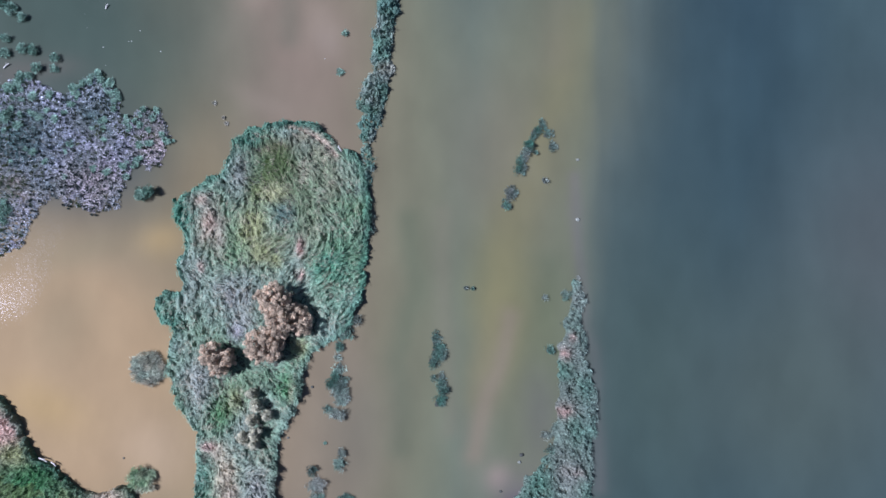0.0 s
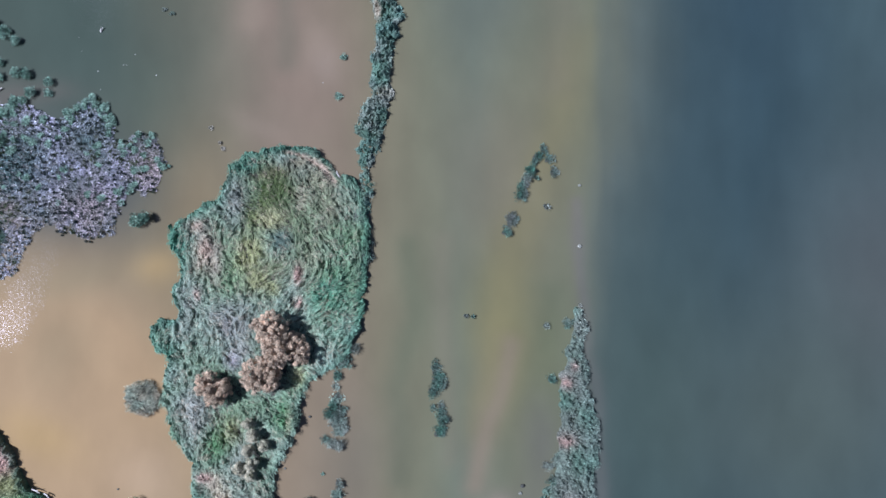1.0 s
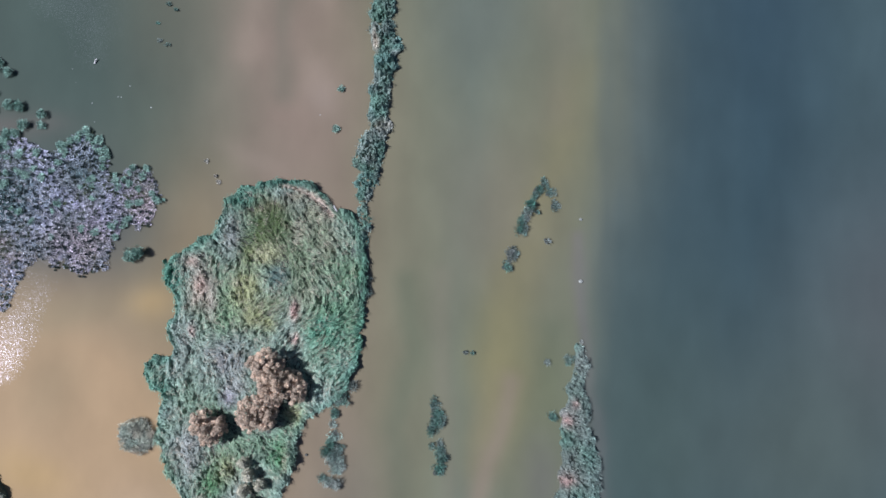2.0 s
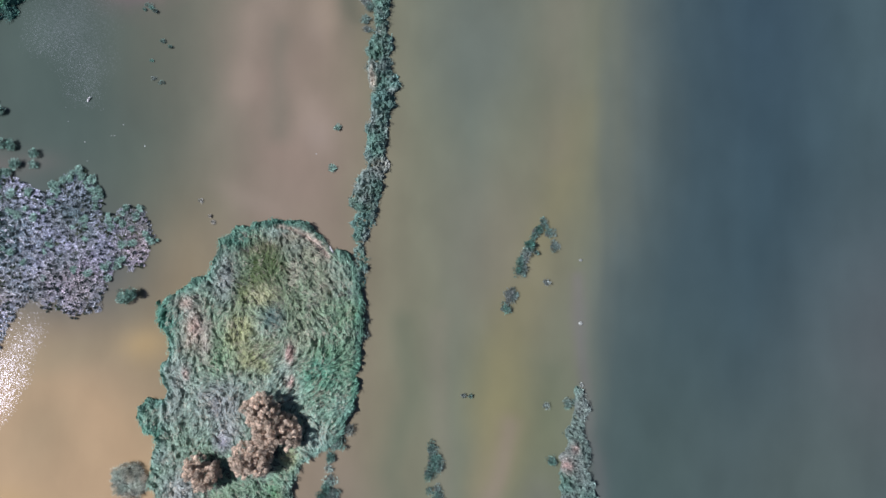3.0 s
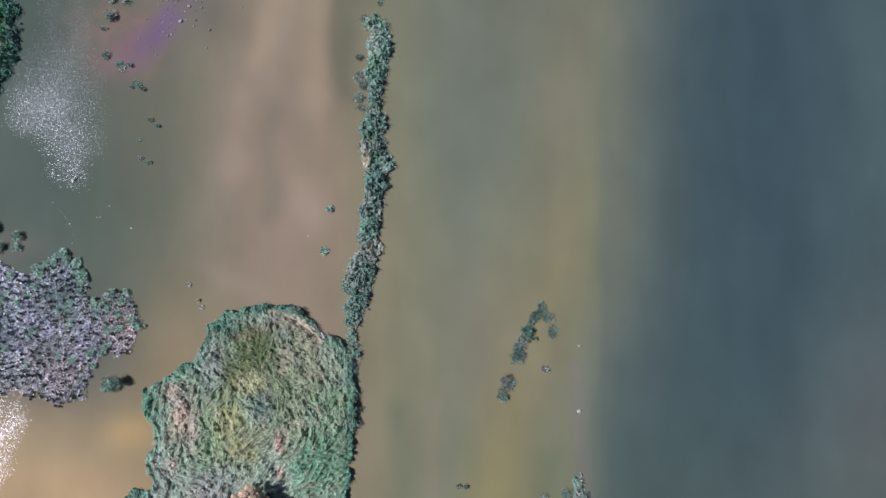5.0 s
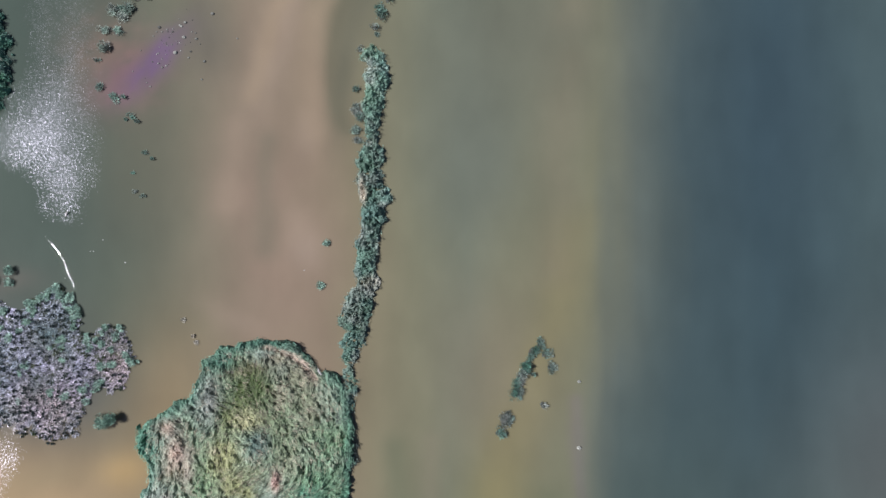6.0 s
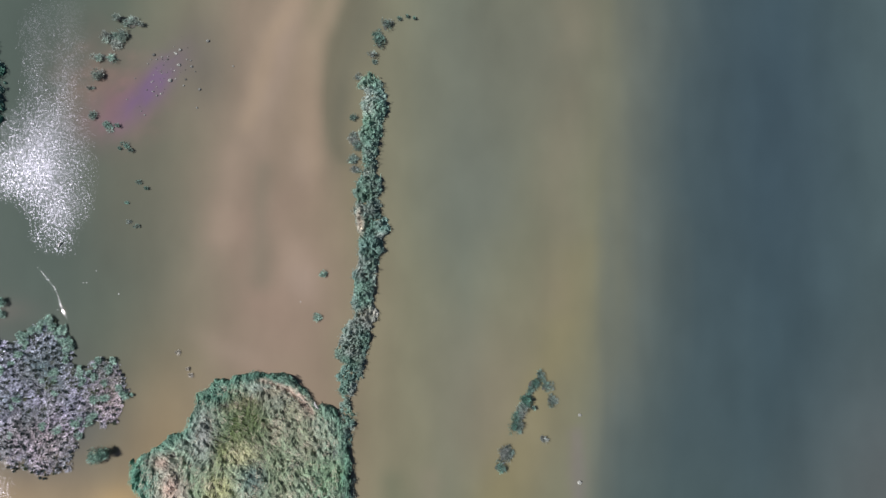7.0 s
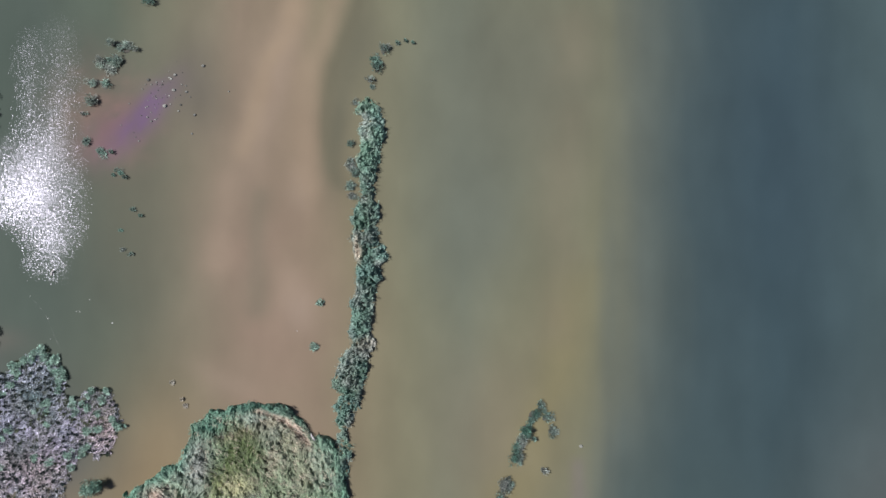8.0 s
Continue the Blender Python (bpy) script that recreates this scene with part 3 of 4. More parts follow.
def island_tint(x, y, d, rng):
    n1, n2 = grain(x, y, 4.5, 60), grain(x, y, 1.3, 61)
    flow = -0.42 * np.pi + ((grain(x, y, 10, 52) - 0.5) * 1.1 + (grain(x, y, 2.2, 53) - 0.5) * 0.7) * np.pi
    t = np.tile(GREY * 0.98 + TEAL * 0.40, (len(x), 1))
    t = blend(t, GREEN * 1.15, 1.4 * n1 - 0.3)
    t = blend(t, TEAL * 1.05, np.clip(1.0 - d / 1.5, 0, 0.8) * (0.35 + 0.65 * np.clip((y + 12) / 8, 0, 1)))
    north = [((-21.77, 17.52), 3.4, 1.3, PINK * 0.22 + SEDGE * 0.8, 1.0), ((-20.63, 14.72), 2.4, 2.3, SEDGE + OLIVE * 0.1, 1.7), ((-18.6, 12.9), 1.5, 1.5, SEDGE * 0.8 + GREEN * 0.18, 1.4), ((-17.65, 11.26), 1.5, 2.2, SEDGE * 0.6 + GREEN * 0.3, 1.4),
             ((-16.6, 8.4), 1.2, 2.4, GREEN * 0.75 + OLIVE * 0.1, .85), ((-24.27, 12.35), 1.3, 2.4, SEDGE * 0.9 + OLIVE * 0.25, 1.0), ((-23.0, 13.4), 1.0, 1.6, SEDGE * 0.9 + OLIVE * 0.25, .9), ((-21.32, 11.26), 1.9, 1.3, YELLOW * 0.95 + PINK * 0.12, 1.2), ((-19.82, 8.47), 1.4, 1.3, BLUE * 0.85, 1.4),
             ((-24.19, 6.85), 2.0, 2.4, YELLOW * 1.02, 1.3), ((-23.0, 3.6), 2.0, 2.0, YELLOW * 0.9, 1.0), ((-20.88, 5.0), 2.0, 1.6, YELLOW * 0.6 + GREEN * 0.4, .6), ((-21.0, 2.2), 1.3, 1.0, YELLOW * 0.9, .7),
             ((-14.76, 16.8), 2.2, 1.6, DRY * 0.58 + GREEN * 0.28, 1.1), ((-17.37, 19.0), 1.8, 0.9, DRY * 0.6 + GREEN * 0.2, .8), ((-13.62, 12.38), 1.5, 2.4, DRY * 0.7 + GREEN * 0.12, 1.1), ((-17.3, 14.2), 0.9, 1.3, PINK * 0.7 + GREEN * 0.2, .65), ((-15.0, 14.2), 1.4, 1.6, DRY * 0.5 + GREEN * 0.45, .6),
             ((-15.2, 10.5), 4.6, 7.5, GREEN * 0.72 + DRY * 0.22, .75), ((-26.6, 18.6), 2.2, 2.2, GREEN * 0.5 + TEAL * 0.45, .7), ((-15.4, 5.4), 1.8, 2.6, DRY * 0.45 + GREEN * 0.5, .6), ((-11.6, 9.0), 1.6, 3.0, GREEN * 1.05, .6),
             ((-30.04, 6.84), 1.5, 2.4, DRY * 0.5 + PINK * 0.5, .95), ((-28.6, 5.4), 0.9, 2.6, DRY * 0.6 + GREY * 0.3, .7), ((-31.19, 10.5), 1.5, 1.0, DRY * 0.6 + PINK * 0.3, .75), ((-33.5, 8.6), 1.3, 2.0, TEAL * 1.05, .85),
             ((-17.57, 3.94), 0.55, 1.2, PINK * 1.1, .95), ((-17.67, 0.29), 0.6, 0.7, PINK * 1.2, 1.0), ((-31.04, 1.37), 0.5, 0.9, PINK * 1.05, .85), ((-26.2, 13.8), 1.4, 4.4, GREY * 0.78, .6),
             ((-26.6, -2.3), 3.6, 3.0, GREY * 0.75 + LILAC * 0.12, .8), ((-26.2, -7.3), 1.1, 1.5, LILAC * 0.4 + ASH * 0.5, .8), ((-25.0, -5.6), 1.2, 1.4, GREY * 0.7 + ASH * 0.15, .8), ((-14.25, 1.38), 2.0, 2.6, TEAL * 0.95 + GREEN * 0.3, .7), ((-34.9, -5.9), 1.6, 1.3, TEAL, .7)]
    south = [((-18.84, -15.32), 0.5, 1.6, DRY * 1.1, .95), ((-19.61, -14.5), 1.6, 2.6, LUSH, .75), ((-28.31, -18.32), 1.6, 2.4, LUSH * 0.6 + GREEN * 0.5, .85), ((-26.22, -16.6), 1.6, 1.8, YELLOW, .65),
             ((-31.39, -14.53), 1.8, 3.4, ASH * 0.7 + GREY * 0.4, .7), ((-28.64, -23.4), 1.3, 1.2, DRY * 1.05, .9), ((-27.46, -26.6), 1.3, 2.4, DRY * 1.1 + YELLOW * 0.15, 1.0), ((-27.05, -30.0), 1.3, 2.6, DRY * 1.1, 1.0), ((-29.9, -22.8), 1.0, 0.6, PINK * 1.1, .9),
             ((-30.48, -27.4), 0.9, 3.0, TEAL * 1.1, .6), ((-23.2, -28.0), 2.0, 4.0, ASH * 0.75 + GREY * 0.3, .75), ((-25.0, -20.5), 1.2, 2.0, GREY * 1.1, .6), ((-17.78, -9.64), 1.0, 1.1, YELLOW * 1.05, .85),
             ((-32.51, -0.82), 1.2, 4.4, GREY, .45), ((-25.02, 18.58), 2.0, 1.0, TEAL, .7), ((-12.52, 0.72), 2.4, 6.5, TEAL + GREEN * 0.3, .45), ((-18.84, 20.9), 2.6, 0.5, TEAL * 0.8, .7)]
    for spot_at, rx, ry, colour, w in north + south:
        t = blend(t, colour, w * 1.25 * blob(x, y, *spot_at, rx, ry) * (0.55 + 0.9 * n2))
    t = t * np.interp(y, [-14, -6, 8, 13], [0.98, 1.12, 1.12, 1.02])[:, None]
    t = t * ((0.74 + 0.5 * combed_grain(x, y, flow, 0.6, 3.2, 64)) * (0.7 + 0.6 * combed_grain(x, y, flow, 0.19, 1.5, 65)))[:, None]
    t = blend(t, TEAL * 0.6, 0.9 * np.clip(1 - d / 0.55, 0, 1) * blob(x, y, -14.8, 19.6, 4, 3))
    t = blend(t, DRY * 0.65 + PINK * 0.4, np.clip(0.55 + 2.6 * within(TRACK, x, y), 0, 0.95))
    dry = (rng.random(len(x)) < 0.10 + 0.22 * (grain(x, y, 2.2, 63) > 0.62)) & (d > 0.8)
    t[dry] = blend(t[dry], DRY * 0.9, np.full(dry.sum(), 0.6))
    return t


plate("island_ground", inset(ISLAND, 0.5), 0.14, MUD)
tagged(bpy.data.objects["island_ground"], "dark wet mud of the reed island", "mud bank", kind="structure")
reed_bed("island_reeds", ISLAND, "dense teal and straw coloured reeds covering the island", island_tint, seed=2, comb=0.93, height=1.2, level=island_level, depth=1.25, lay=(0.29, 1.5), reach=0.43, width=0.046, count=11, drift=(1.1, 0.8), rim=0.8, spread=0.2, vary=0.22, blade=0.34,
         clear=[(-20.95, -5.45, 3.4), (-22.45, -9.90, 2.4), (-28.40, -11.57, 2.4), (-23.51, -19.21, 2.2)],
         tall=[(-21.24, -26.05, 2.2, 0.4), (-21.51, -29.83, 2.2, 0.4), (-19.68, -20.36, 1.8, 0.8), (-17.81, -15.41, 1.8, 0.6), (-9.07, 7.31, 1.6, 0.6)])


def belt_tint(x, y, d, rng):
    t = np.tile(TEAL * 0.72 + GREY * 0.26 + BLUE * 0.05, (len(x), 1))
    t = blend(t, BLUE * 1.3, grain(x, y, 2.0, 70) - 0.2)
    t = blend(t, GREEN * 0.85, 1.1 * grain(x, y, 3.0, 71) - 0.5)
    t = blend(t, GREY, 1.6 * grain(x, y, 1.6, 72) - 0.6)
    return blend(t, DRY * 0.9, 2.0 * grain(x, y, 3.2, 73) - 1.45 + 1.9 * blob(x, y, -7.3, 40.6, 0.9, 2.4)) * (1 + 0.35 * blob(x, y, -6.23, 55.52, 4, 6))[:, None]


NORTH_BELT = belt([-6.19, 59.32, 0.4, -6.25, 58.03, 0.9, -6.09, 56.45, 1.3, -5.87, 54.81, 1.8, -6.20, 52.32, 1.5, -6.17, 49.48, 0.9, -6.15, 47.00, 0.9, -6.68, 44.17, 1.9, -6.09, 41.36, 1.9, -5.72, 39.26, 1.9,
                   -6.19, 36.46, 1.4, -6.57, 32.97, 1.4, -6.48, 30.54, 1.4, -7.35, 27.08, 1.4, -8.42, 23.49, 1.8, -8.38, 20.20, 1.2, -8.96, 16.44, 1.0, -9.26, 12.02, 1.0])
plate("belt_ground", inset(NORTH_BELT, 0.3), -0.06, MUD)
tagged(bpy.data.objects["belt_ground"], "narrow dark mud bar under the reed belt", "mud bank", kind="structure")
reed_bed("belt_reeds", NORTH_BELT, "narrow belt of bushy teal reeds standing in the water", belt_tint, seed=5, comb=0.35, wild=0.9, height=1.3, margin=0.06, rim=0.35, depth=1.8, lay=(0.42, 0.55), drift=(2.0, 4.0), gaps=0.09, count=7, vary=0.36, width=0.05, reach=0.3)

EAST_BELT = belt([19.80, -0.6, 0.4, 20.0, -3.16, 0.9, 19.65, -7.03, 1.2, 19.5, -11.66, 2.0, 19.75, -16.28, 2.4, 19.7, -20.88, 2.7, 19.2, -24.31, 3.0, 17.98, -27.74, 4.4, 16.86, -31.54, 5.6, 16.45, -36.08, 5.0])


def east_tint(x, y, d, rng):
    t = np.tile(GREY * 0.52 + TEAL * 0.15 + DRY * 0.04, (len(x), 1)) * (0.75 + 0.5 * grain(x, y, 0.8, 84))[:, None]
    t = blend(t, TEAL * 1.05, 1.3 * grain(x, y, 3.0, 80) - 0.4)
    t = blend(t, GREY * 0.3 + TEAL * 0.45 + BLUE * 0.3, 0.6 * blob(x, y, 21.5, -16.28, 1.4, 14))
    for spot_at, rx, ry in (((18.29, -10.6), 0.8, 1.0), ((19.3, -8.3), 0.5, 0.7), ((18.01, -18.2), 1.3, 1.1), ((19.2, -26.6), 1.4, 0.8)):
        t = blend(t, PINK * 0.85, 0.8 * blob(x, y, *spot_at, rx, ry) * (0.4 + 1.1 * grain(x, y, 0.7, 85)))
    t = blend(t, TEAL * 1.1, 0.7 * blob(x, y, 14.87, -27.73, 1.8, 1.8))
    return blend(t, GREY * 0.95, 0.85 * blob(x, y, 18.73, -28.13, 2.0, 3.0))


plate("east_belt_ground", inset(EAST_BELT, 0.3), -0.06, MUD)
tagged(bpy.data.objects["east_belt_ground"], "dark mud bar along the deep water", "mud bank", kind="structure")
reed_bed("east_belt_reeds", EAST_BELT, "grey teal reeds along the edge of deep water", east_tint, seed=8, comb=0.6, wild=0.7, height=1.15, margin=0.05, rim=0.4, depth=1.7, lay=(0.3, 0.5), drift=(1.5, 1.5), spacing=0.27, count=10, width=0.042, reach=0.32, blade=0.4, step=0.09, vary=0.42)

BANK = rounded([-70.19, -16.04, -59.64, -15.69, -57.51, -16.53, -54.64, -19.71, -53.60, -22.59, -50.99, -25.02, -48.23, -27.14, -45.41, -28.51, -41.64, -28.07, -39.36, -29.14, -40.39, -35.74, -48.57, -41.67, -62.02, -43.06, -71.17, -35.56])


def bank_tint(x, y, d, rng):
    t = np.tile(GREEN * 0.95, (len(x), 1))
    t = blend(t, LUSH * 0.85, 1.2 * blob(x, y, -53.37, -26.66, 3.2, 3.2))
    t = blend(t, OLIVE, 0.5 * (grain(x, y, 1.8, 97) > 0.5))
    t = blend(t, PINK * 1.1, 1.2 * blob(x, y, -56.96, -20.77, 3.2, 3.2))
    t = blend(t, YELLOW, 1.1 * blob(x, y, -55.39, -23.64, 2.2, 1.4))
    t = blend(t, DRY, 1.2 * blob(x, y, -43.14, -29.12, 2.8, 1.6))
    # teal fringe by the water, darkened to paint in the bank's shadow
    return blend(t, TEAL * 0.55, np.clip(0.9 - d / 1.3, 0, 0.8) * (1 - blob(x, y, -43.14, -29.12, 2.8, 1.8)))


plate("bank_ground", inset(BANK, 0.9), 0.12, MUD)
tagged(bpy.data.objects["bank_ground"], "dark steep mud bank of the pond", "mud bank", kind="structure")
reed_bed("bank_reeds", BANK, "lush green and reddish reeds on the pond's bank", bank_tint, seed=11, height=1.5, margin=0.35, wild=0.5, rim=0.9)

NORTH_BANK = rounded([-62.20, 69.29, -54.4, 63.52, -53.3, 60.61, -51.9, 58.29, -52.2, 55.17, -53.0, 52.26, -53.8, 49.00, -57.13, 46.82, -62.85, 48.93])


def north_bank_tint(x, y, d, rng):
    t = np.tile(TEAL * 0.9, (len(x), 1))
    t = blend(t, BLUE * 0.6, 1.6 * grain(x, y, 1.5, 95) - 0.6)
    return blend(t, LUSH * 1.5, np.clip((d - 1.3) / 1.5, 0, 0.7))


plate("north_bank_ground", inset(NORTH_BANK, 1.2), 0.3, MUD)
tagged(bpy.data.objects["north_bank_ground"], "dark mud bank under green reeds", "mud bank", kind="structure")
reed_bed("north_bank_reeds", NORTH_BANK, "bright green reeds with a dark teal fringe", north_bank_tint, seed=13, height=1.4, comb=0.3, margin=0.1, wild=1.5, rim=0.35, lay=(0.6, 0.8), drift=(2.0, 4.0), depth=1.7, gaps=0.15)

# the flooded marsh: grey dead stubble with dark tussocks
MARSH = rounded([-69.82, 28.57, -59.04, 26.27, -56.92, 27.53, -54.30, 27.23, -52.11, 25.52, -49.64, 25.06, -47.68, 27.10, -45.22, 27.90, -43.03, 25.56, -41.90, 22.43, -38.83, 23.23, -36.65, 22.30, -35.69, 19.33, -36.26, 15.90,
                 -38.24, 14.41, -40.40, 14.80, -41.43, 12.31, -42.31, 9.67, -44.75, 8.43, -48.74, 9.20, -51.06, 10.58, -52.88, 9.65, -54.03, 6.25, -56.71, 3.02, -58.52, 2.40, -69.11, 0.71], 4)


def stubble_tint(x, y, d, rng):
    # lilac grey stalks, paled by the sun glint of the water between them
    t = np.tile(LILAC * 1.22, (len(x), 1))
    t = blend(t, GREY * 0.8, 1.4 * grain(x, y, 3.0, 101) - 0.45)
    t = blend(t, PINK * 0.9, 0.5 * blob(x, y, -37.37, 18.15, 3, 4) + 0.8 * blob(x, y, -56.45, 12.66, 3.4, 1.6, -30) + 0.5 * blob(x, y, -46.13, 13.07, 5, 4))
    t = blend(t, BLUE * 0.9, blob(x, y, -56.5, 18.5, 6, 5.0))
    t = blend(t, BLUE * 1.2, 0.6 * blob(x, y, -45.5, 23.5, 3.6, 3.4))
    # a patch of sun glint on the wet marsh, painted into the stubble
    t = blend(t, LILAC * 1.5, 0.85 * blob(x, y, -50.8, 24.8, 3.2, 2.4))
    return blend(t, BLUE, 1.6 * grain(x, y, 2.0, 102) - 0.7)


def tussock_tint(x, y, d, rng):
    t = np.tile(BLUE * 0.18, (len(x), 1))
    t = blend(t, OLIVE * 0.5, 1.8 * grain(x, y, 2.0, 103) - 0.8)
    return blend(t, GREEN * 0.5, blob(x, y, -58.29, 9.18, 2.0, 3.0) + blob(x, y, -58.22, 23.93, 2.5, 3.0))


reed_bed("marsh_stubble", MARSH, "pale lilac grey dead reed stubble in water, sun glint painted into its colour", stubble_tint, seed=17, height=0.24, spacing=0.29, count=10, comb=0.45, reach=0.27, width=0.055, material=STRAW, margin=0.3, drift=(1.0, 2.0), blade=0.4, mat=False, vary=0.42)
reed_bed("marsh_tussocks", MARSH, "dark green tussocks scattered through the flooded stubble", tussock_tint, seed=19, height=0.36, spacing=0.66, jitter=0.8, count=40, comb=0.3, reach=0.18, width=0.055, margin=0.15, wild=0.8, depth=0.6, blade=0.62, mat=False)


# ---- separate clumps of reeds and shrubs ----
def reed_clump(cx, cy, rx, ry, turn, height, tinting, seed, label="teal reed clump standing in shallow water", name="reed_clump", ragged=0.35):
    rng = np.random.default_rng(seed)
    s = 0.3
    n = max(4, int(3.6 * rx * ry / (s * s)))
    u = rng.uniform(-1, 1, (n, 2))
    a = np.arctan2(u[:, 1], u[:, 0])
    edge = 0.8 + ragged * np.sin(2 * a + seed) * np.sin(3 * a + 2.1 * seed)
    u = u[np.hypot(u[:, 0], u[:, 1]) < np.maximum(edge, 0.5)]
    if len(u) < 3:
        u = np.array([(0, 0), (0.3, -0.2), (-0.2, 0.3)])
    c, q = math.cos(radians(turn)), math.sin(radians(turn))
    x, y = u[:, 0] * rx, u[:, 1] * ry
    x, y = x * c - y * q, x * q + y * c
    m = len(x)
    lump = grain(x + cx, y + cy, 0.9, seed, 1)
    h = height * (0.25 + 1.1 * lump) * (1.05 - 0.5 * np.hypot(u[:, 0], u[:, 1]))
    tint = tinting(x + cx, y + cy, np.ones(m), rng) * rng.lognormal(0, 0.30, m)[:, None]
    r = np.full(m, min(0.4, 0.9 * max(min(rx, ry), 0.2)))
    verts, faces, tints = tufts(rng, x, y, np.full(m, 0.02) + 0.3 * h, 28, r, h, rng.uniform(0, 6.28, m), np.full(m, 0.4), np.full(m, 0.042), tint)
    clump = mesh(name, verts, faces, LEAF, tints=tints)
    clump.location = (cx, cy, 0)
    ang = np.linspace(0, 2 * np.pi, 14, endpoint=False)
    k = 0.72 + 0.12 * np.sin(3 * ang + seed)
    ex, ey = np.cos(ang) * rx * k, np.sin(ang) * ry * k
    plate("root_mat", np.stack([ex * c - ey * q, ex * q + ey * c], 1), 0.05, MUD, clump, 0.3)
    tagged(clump, label, "reed clump", "reed clumps in the lagoon")
    return clump


def plain(colour, other):
    def tinting(x, y, d, rng):
        return blend(np.tile(colour, (len(x), 1)), other, 1.4 * grain(x, y, 1.2, 110) - 0.3)
    return tinting


TEAL_GREY, DARK_TEAL, PALE = plain(TEAL * 0.6 + GREY * 0.25, GREY * 0.8 + DRY * 0.1), plain(TEAL * 0.6 + BLUE * 0.12, GREY * 0.55), plain(GREY * 0.75 + DRY * 0.12, TEAL * 0.5 + GREY * 0.25)
CLUMPS = []
CLUMPS += [
    # the broken arrow of clumps off the deep water
    (14.4, 19.8, 0.6, 1.2, -30, 1.0), (13.5, 17.9, 0.65, 1.4, -28, 1.0), (12.75, 16.1, 0.7, 1.2, -24, 1.0), (12.4, 14.7, 0.8, 0.9, -15, 1.0), (15.4, 21.0, 0.5, 0.7, 15, 1.0), (16.15, 19.6, 0.75, 0.5, 20, 1.0), (16.75, 17.9, 0.5, 0.75, 20, 0.9),
    (14.38, 17.05, 0.25, 0.3, 0, 0.6), (15.77, 13.21, 0.5, 0.5, 0, 0.7), (11.1, 11.3, 0.8, 1.2, -20, 1.0), (10.2, 9.7, 0.6, 0.65, -30, 0.8),
]
CLUMPS += [
    # two clumps in mid-channel
    (0.75, -8.70, 0.6, 1.3, 0, 1.0), (1.10, -10.24, 1.05, 1.3, 0, 1.1), (0.38, -11.62, 0.75, 0.8, 10, 0.9), (1.56, -13.93, 0.6, 0.9, 10, 0.8), (0.48, -13.77, 0.4, 0.45, 0, 0.7), (1.66, -15.62, 0.75, 1.3, 10, 1.0), (1.20, -17.22, 0.9, 0.8, 20, 0.9),
    (4.85, -1.60, 0.36, 0.3, 0, 0.5), (5.75, -1.68, 0.28, 0.26, 0, 0.45), (15.69, -2.92, 0.5, 0.45, 0, 0.6),
    # beside the eastern belt
    (18.57, -2.62, 0.5, 0.6, 0, 0.8), (16.27, -10.11, 0.6, 0.6, 0, 0.8), (15.67, -21.63, 0.9, 0.5, 20, 0.7), (17.23, -20.49, 0.8, 0.8, 0, 0.8), (16.44, -23.54, 0.8, 0.5, 0, 0.7), (20.30, -0.21, 0.25, 0.4, 0, 0.5),
]
CLUMPS += [
    # east of the island's foot
    (-11.55, -7.76, 1.1, 1.0, 0, 1.0), (-12.47, -9.45, 0.6, 0.8, 0, 0.8), (-12.61, -10.99, 0.5, 0.5, 0, 0.7), (-12.45, -12.6, 0.9, 1.0, 0, 1.0), (-12.50, -14.6, 1.6, 1.5, 0, 1.1), (-11.9, -16.5, 1.1, 1.4, 0, 1.0),
    (-12.57, -18.79, 1.3, 0.8, 0, 1.0), (-13.96, -18.09, 0.5, 0.5, 0, 0.8), (-12.24, -23.81, 0.5, 0.6, 0, 0.9), (-12.16, -25.33, 0.8, 1.0, 0, 1.0), (-15.97, -26.22, 0.7, 0.7, 0, 1.0), (-15.27, -28.35, 1.2, 1.3, 20, 1.1), (-15.41, -30.61, 1.2, 1.2, 0, 1.0),
    (-11.60, -30.26, 1.1, 0.8, 0, 0.9), (-10.02, -5.84, 0.5, 0.9, 0, 0.9),
]
CLUMPS += [
    # along the reed belt
    (-8.15, 50.88, 0.7, 0.9, 0, 1.1), (-7.72, 49.61, 0.5, 0.5, 0, 0.9), (-8.12, 48.05, 0.7, 0.6, 0, 1.0), (-7.97, 46.84, 0.6, 0.5, 0, 1.0), (-7.81, 58.59, 0.4, 0.4, 0, 0.8), (-8.32, 53.37, 0.4, 0.4, 0, 0.7),
    (-5.93, 61.47, 0.4, 0.5, 0, 0.8), (-5.64, 60.54, 0.3, 0.4, 0, 0.7), (-5.09, 63.21, 0.55, 1.0, 0, 0.9), (-5.46, 64.21, 0.4, 0.4, 0, 0.7), (-4.26, 65.38, 0.55, 0.8, 0, 0.9),
    (-2.56, 66.19, 0.25, 0.4, 0, 0.5), (-1.57, 66.49, 0.3, 0.15, 0, 0.35), (-0.57, 66.21, 0.2, 0.25, 0, 0.4),
    (-9.48, 11.59, 0.9, 1.2, 0, 1.2), (-8.68, 6.92, 0.9, 1.8, 0, 1.2),
]
for index, (cx, cy, rx, ry, turn, high) in enumerate(CLUMPS):
    reed_clump(cx, cy, rx, ry, turn, high, (TEAL_GREY, DARK_TEAL, PALE)[(index * 7) % 3 if 19 < index < 42 else 1], 200 + index)

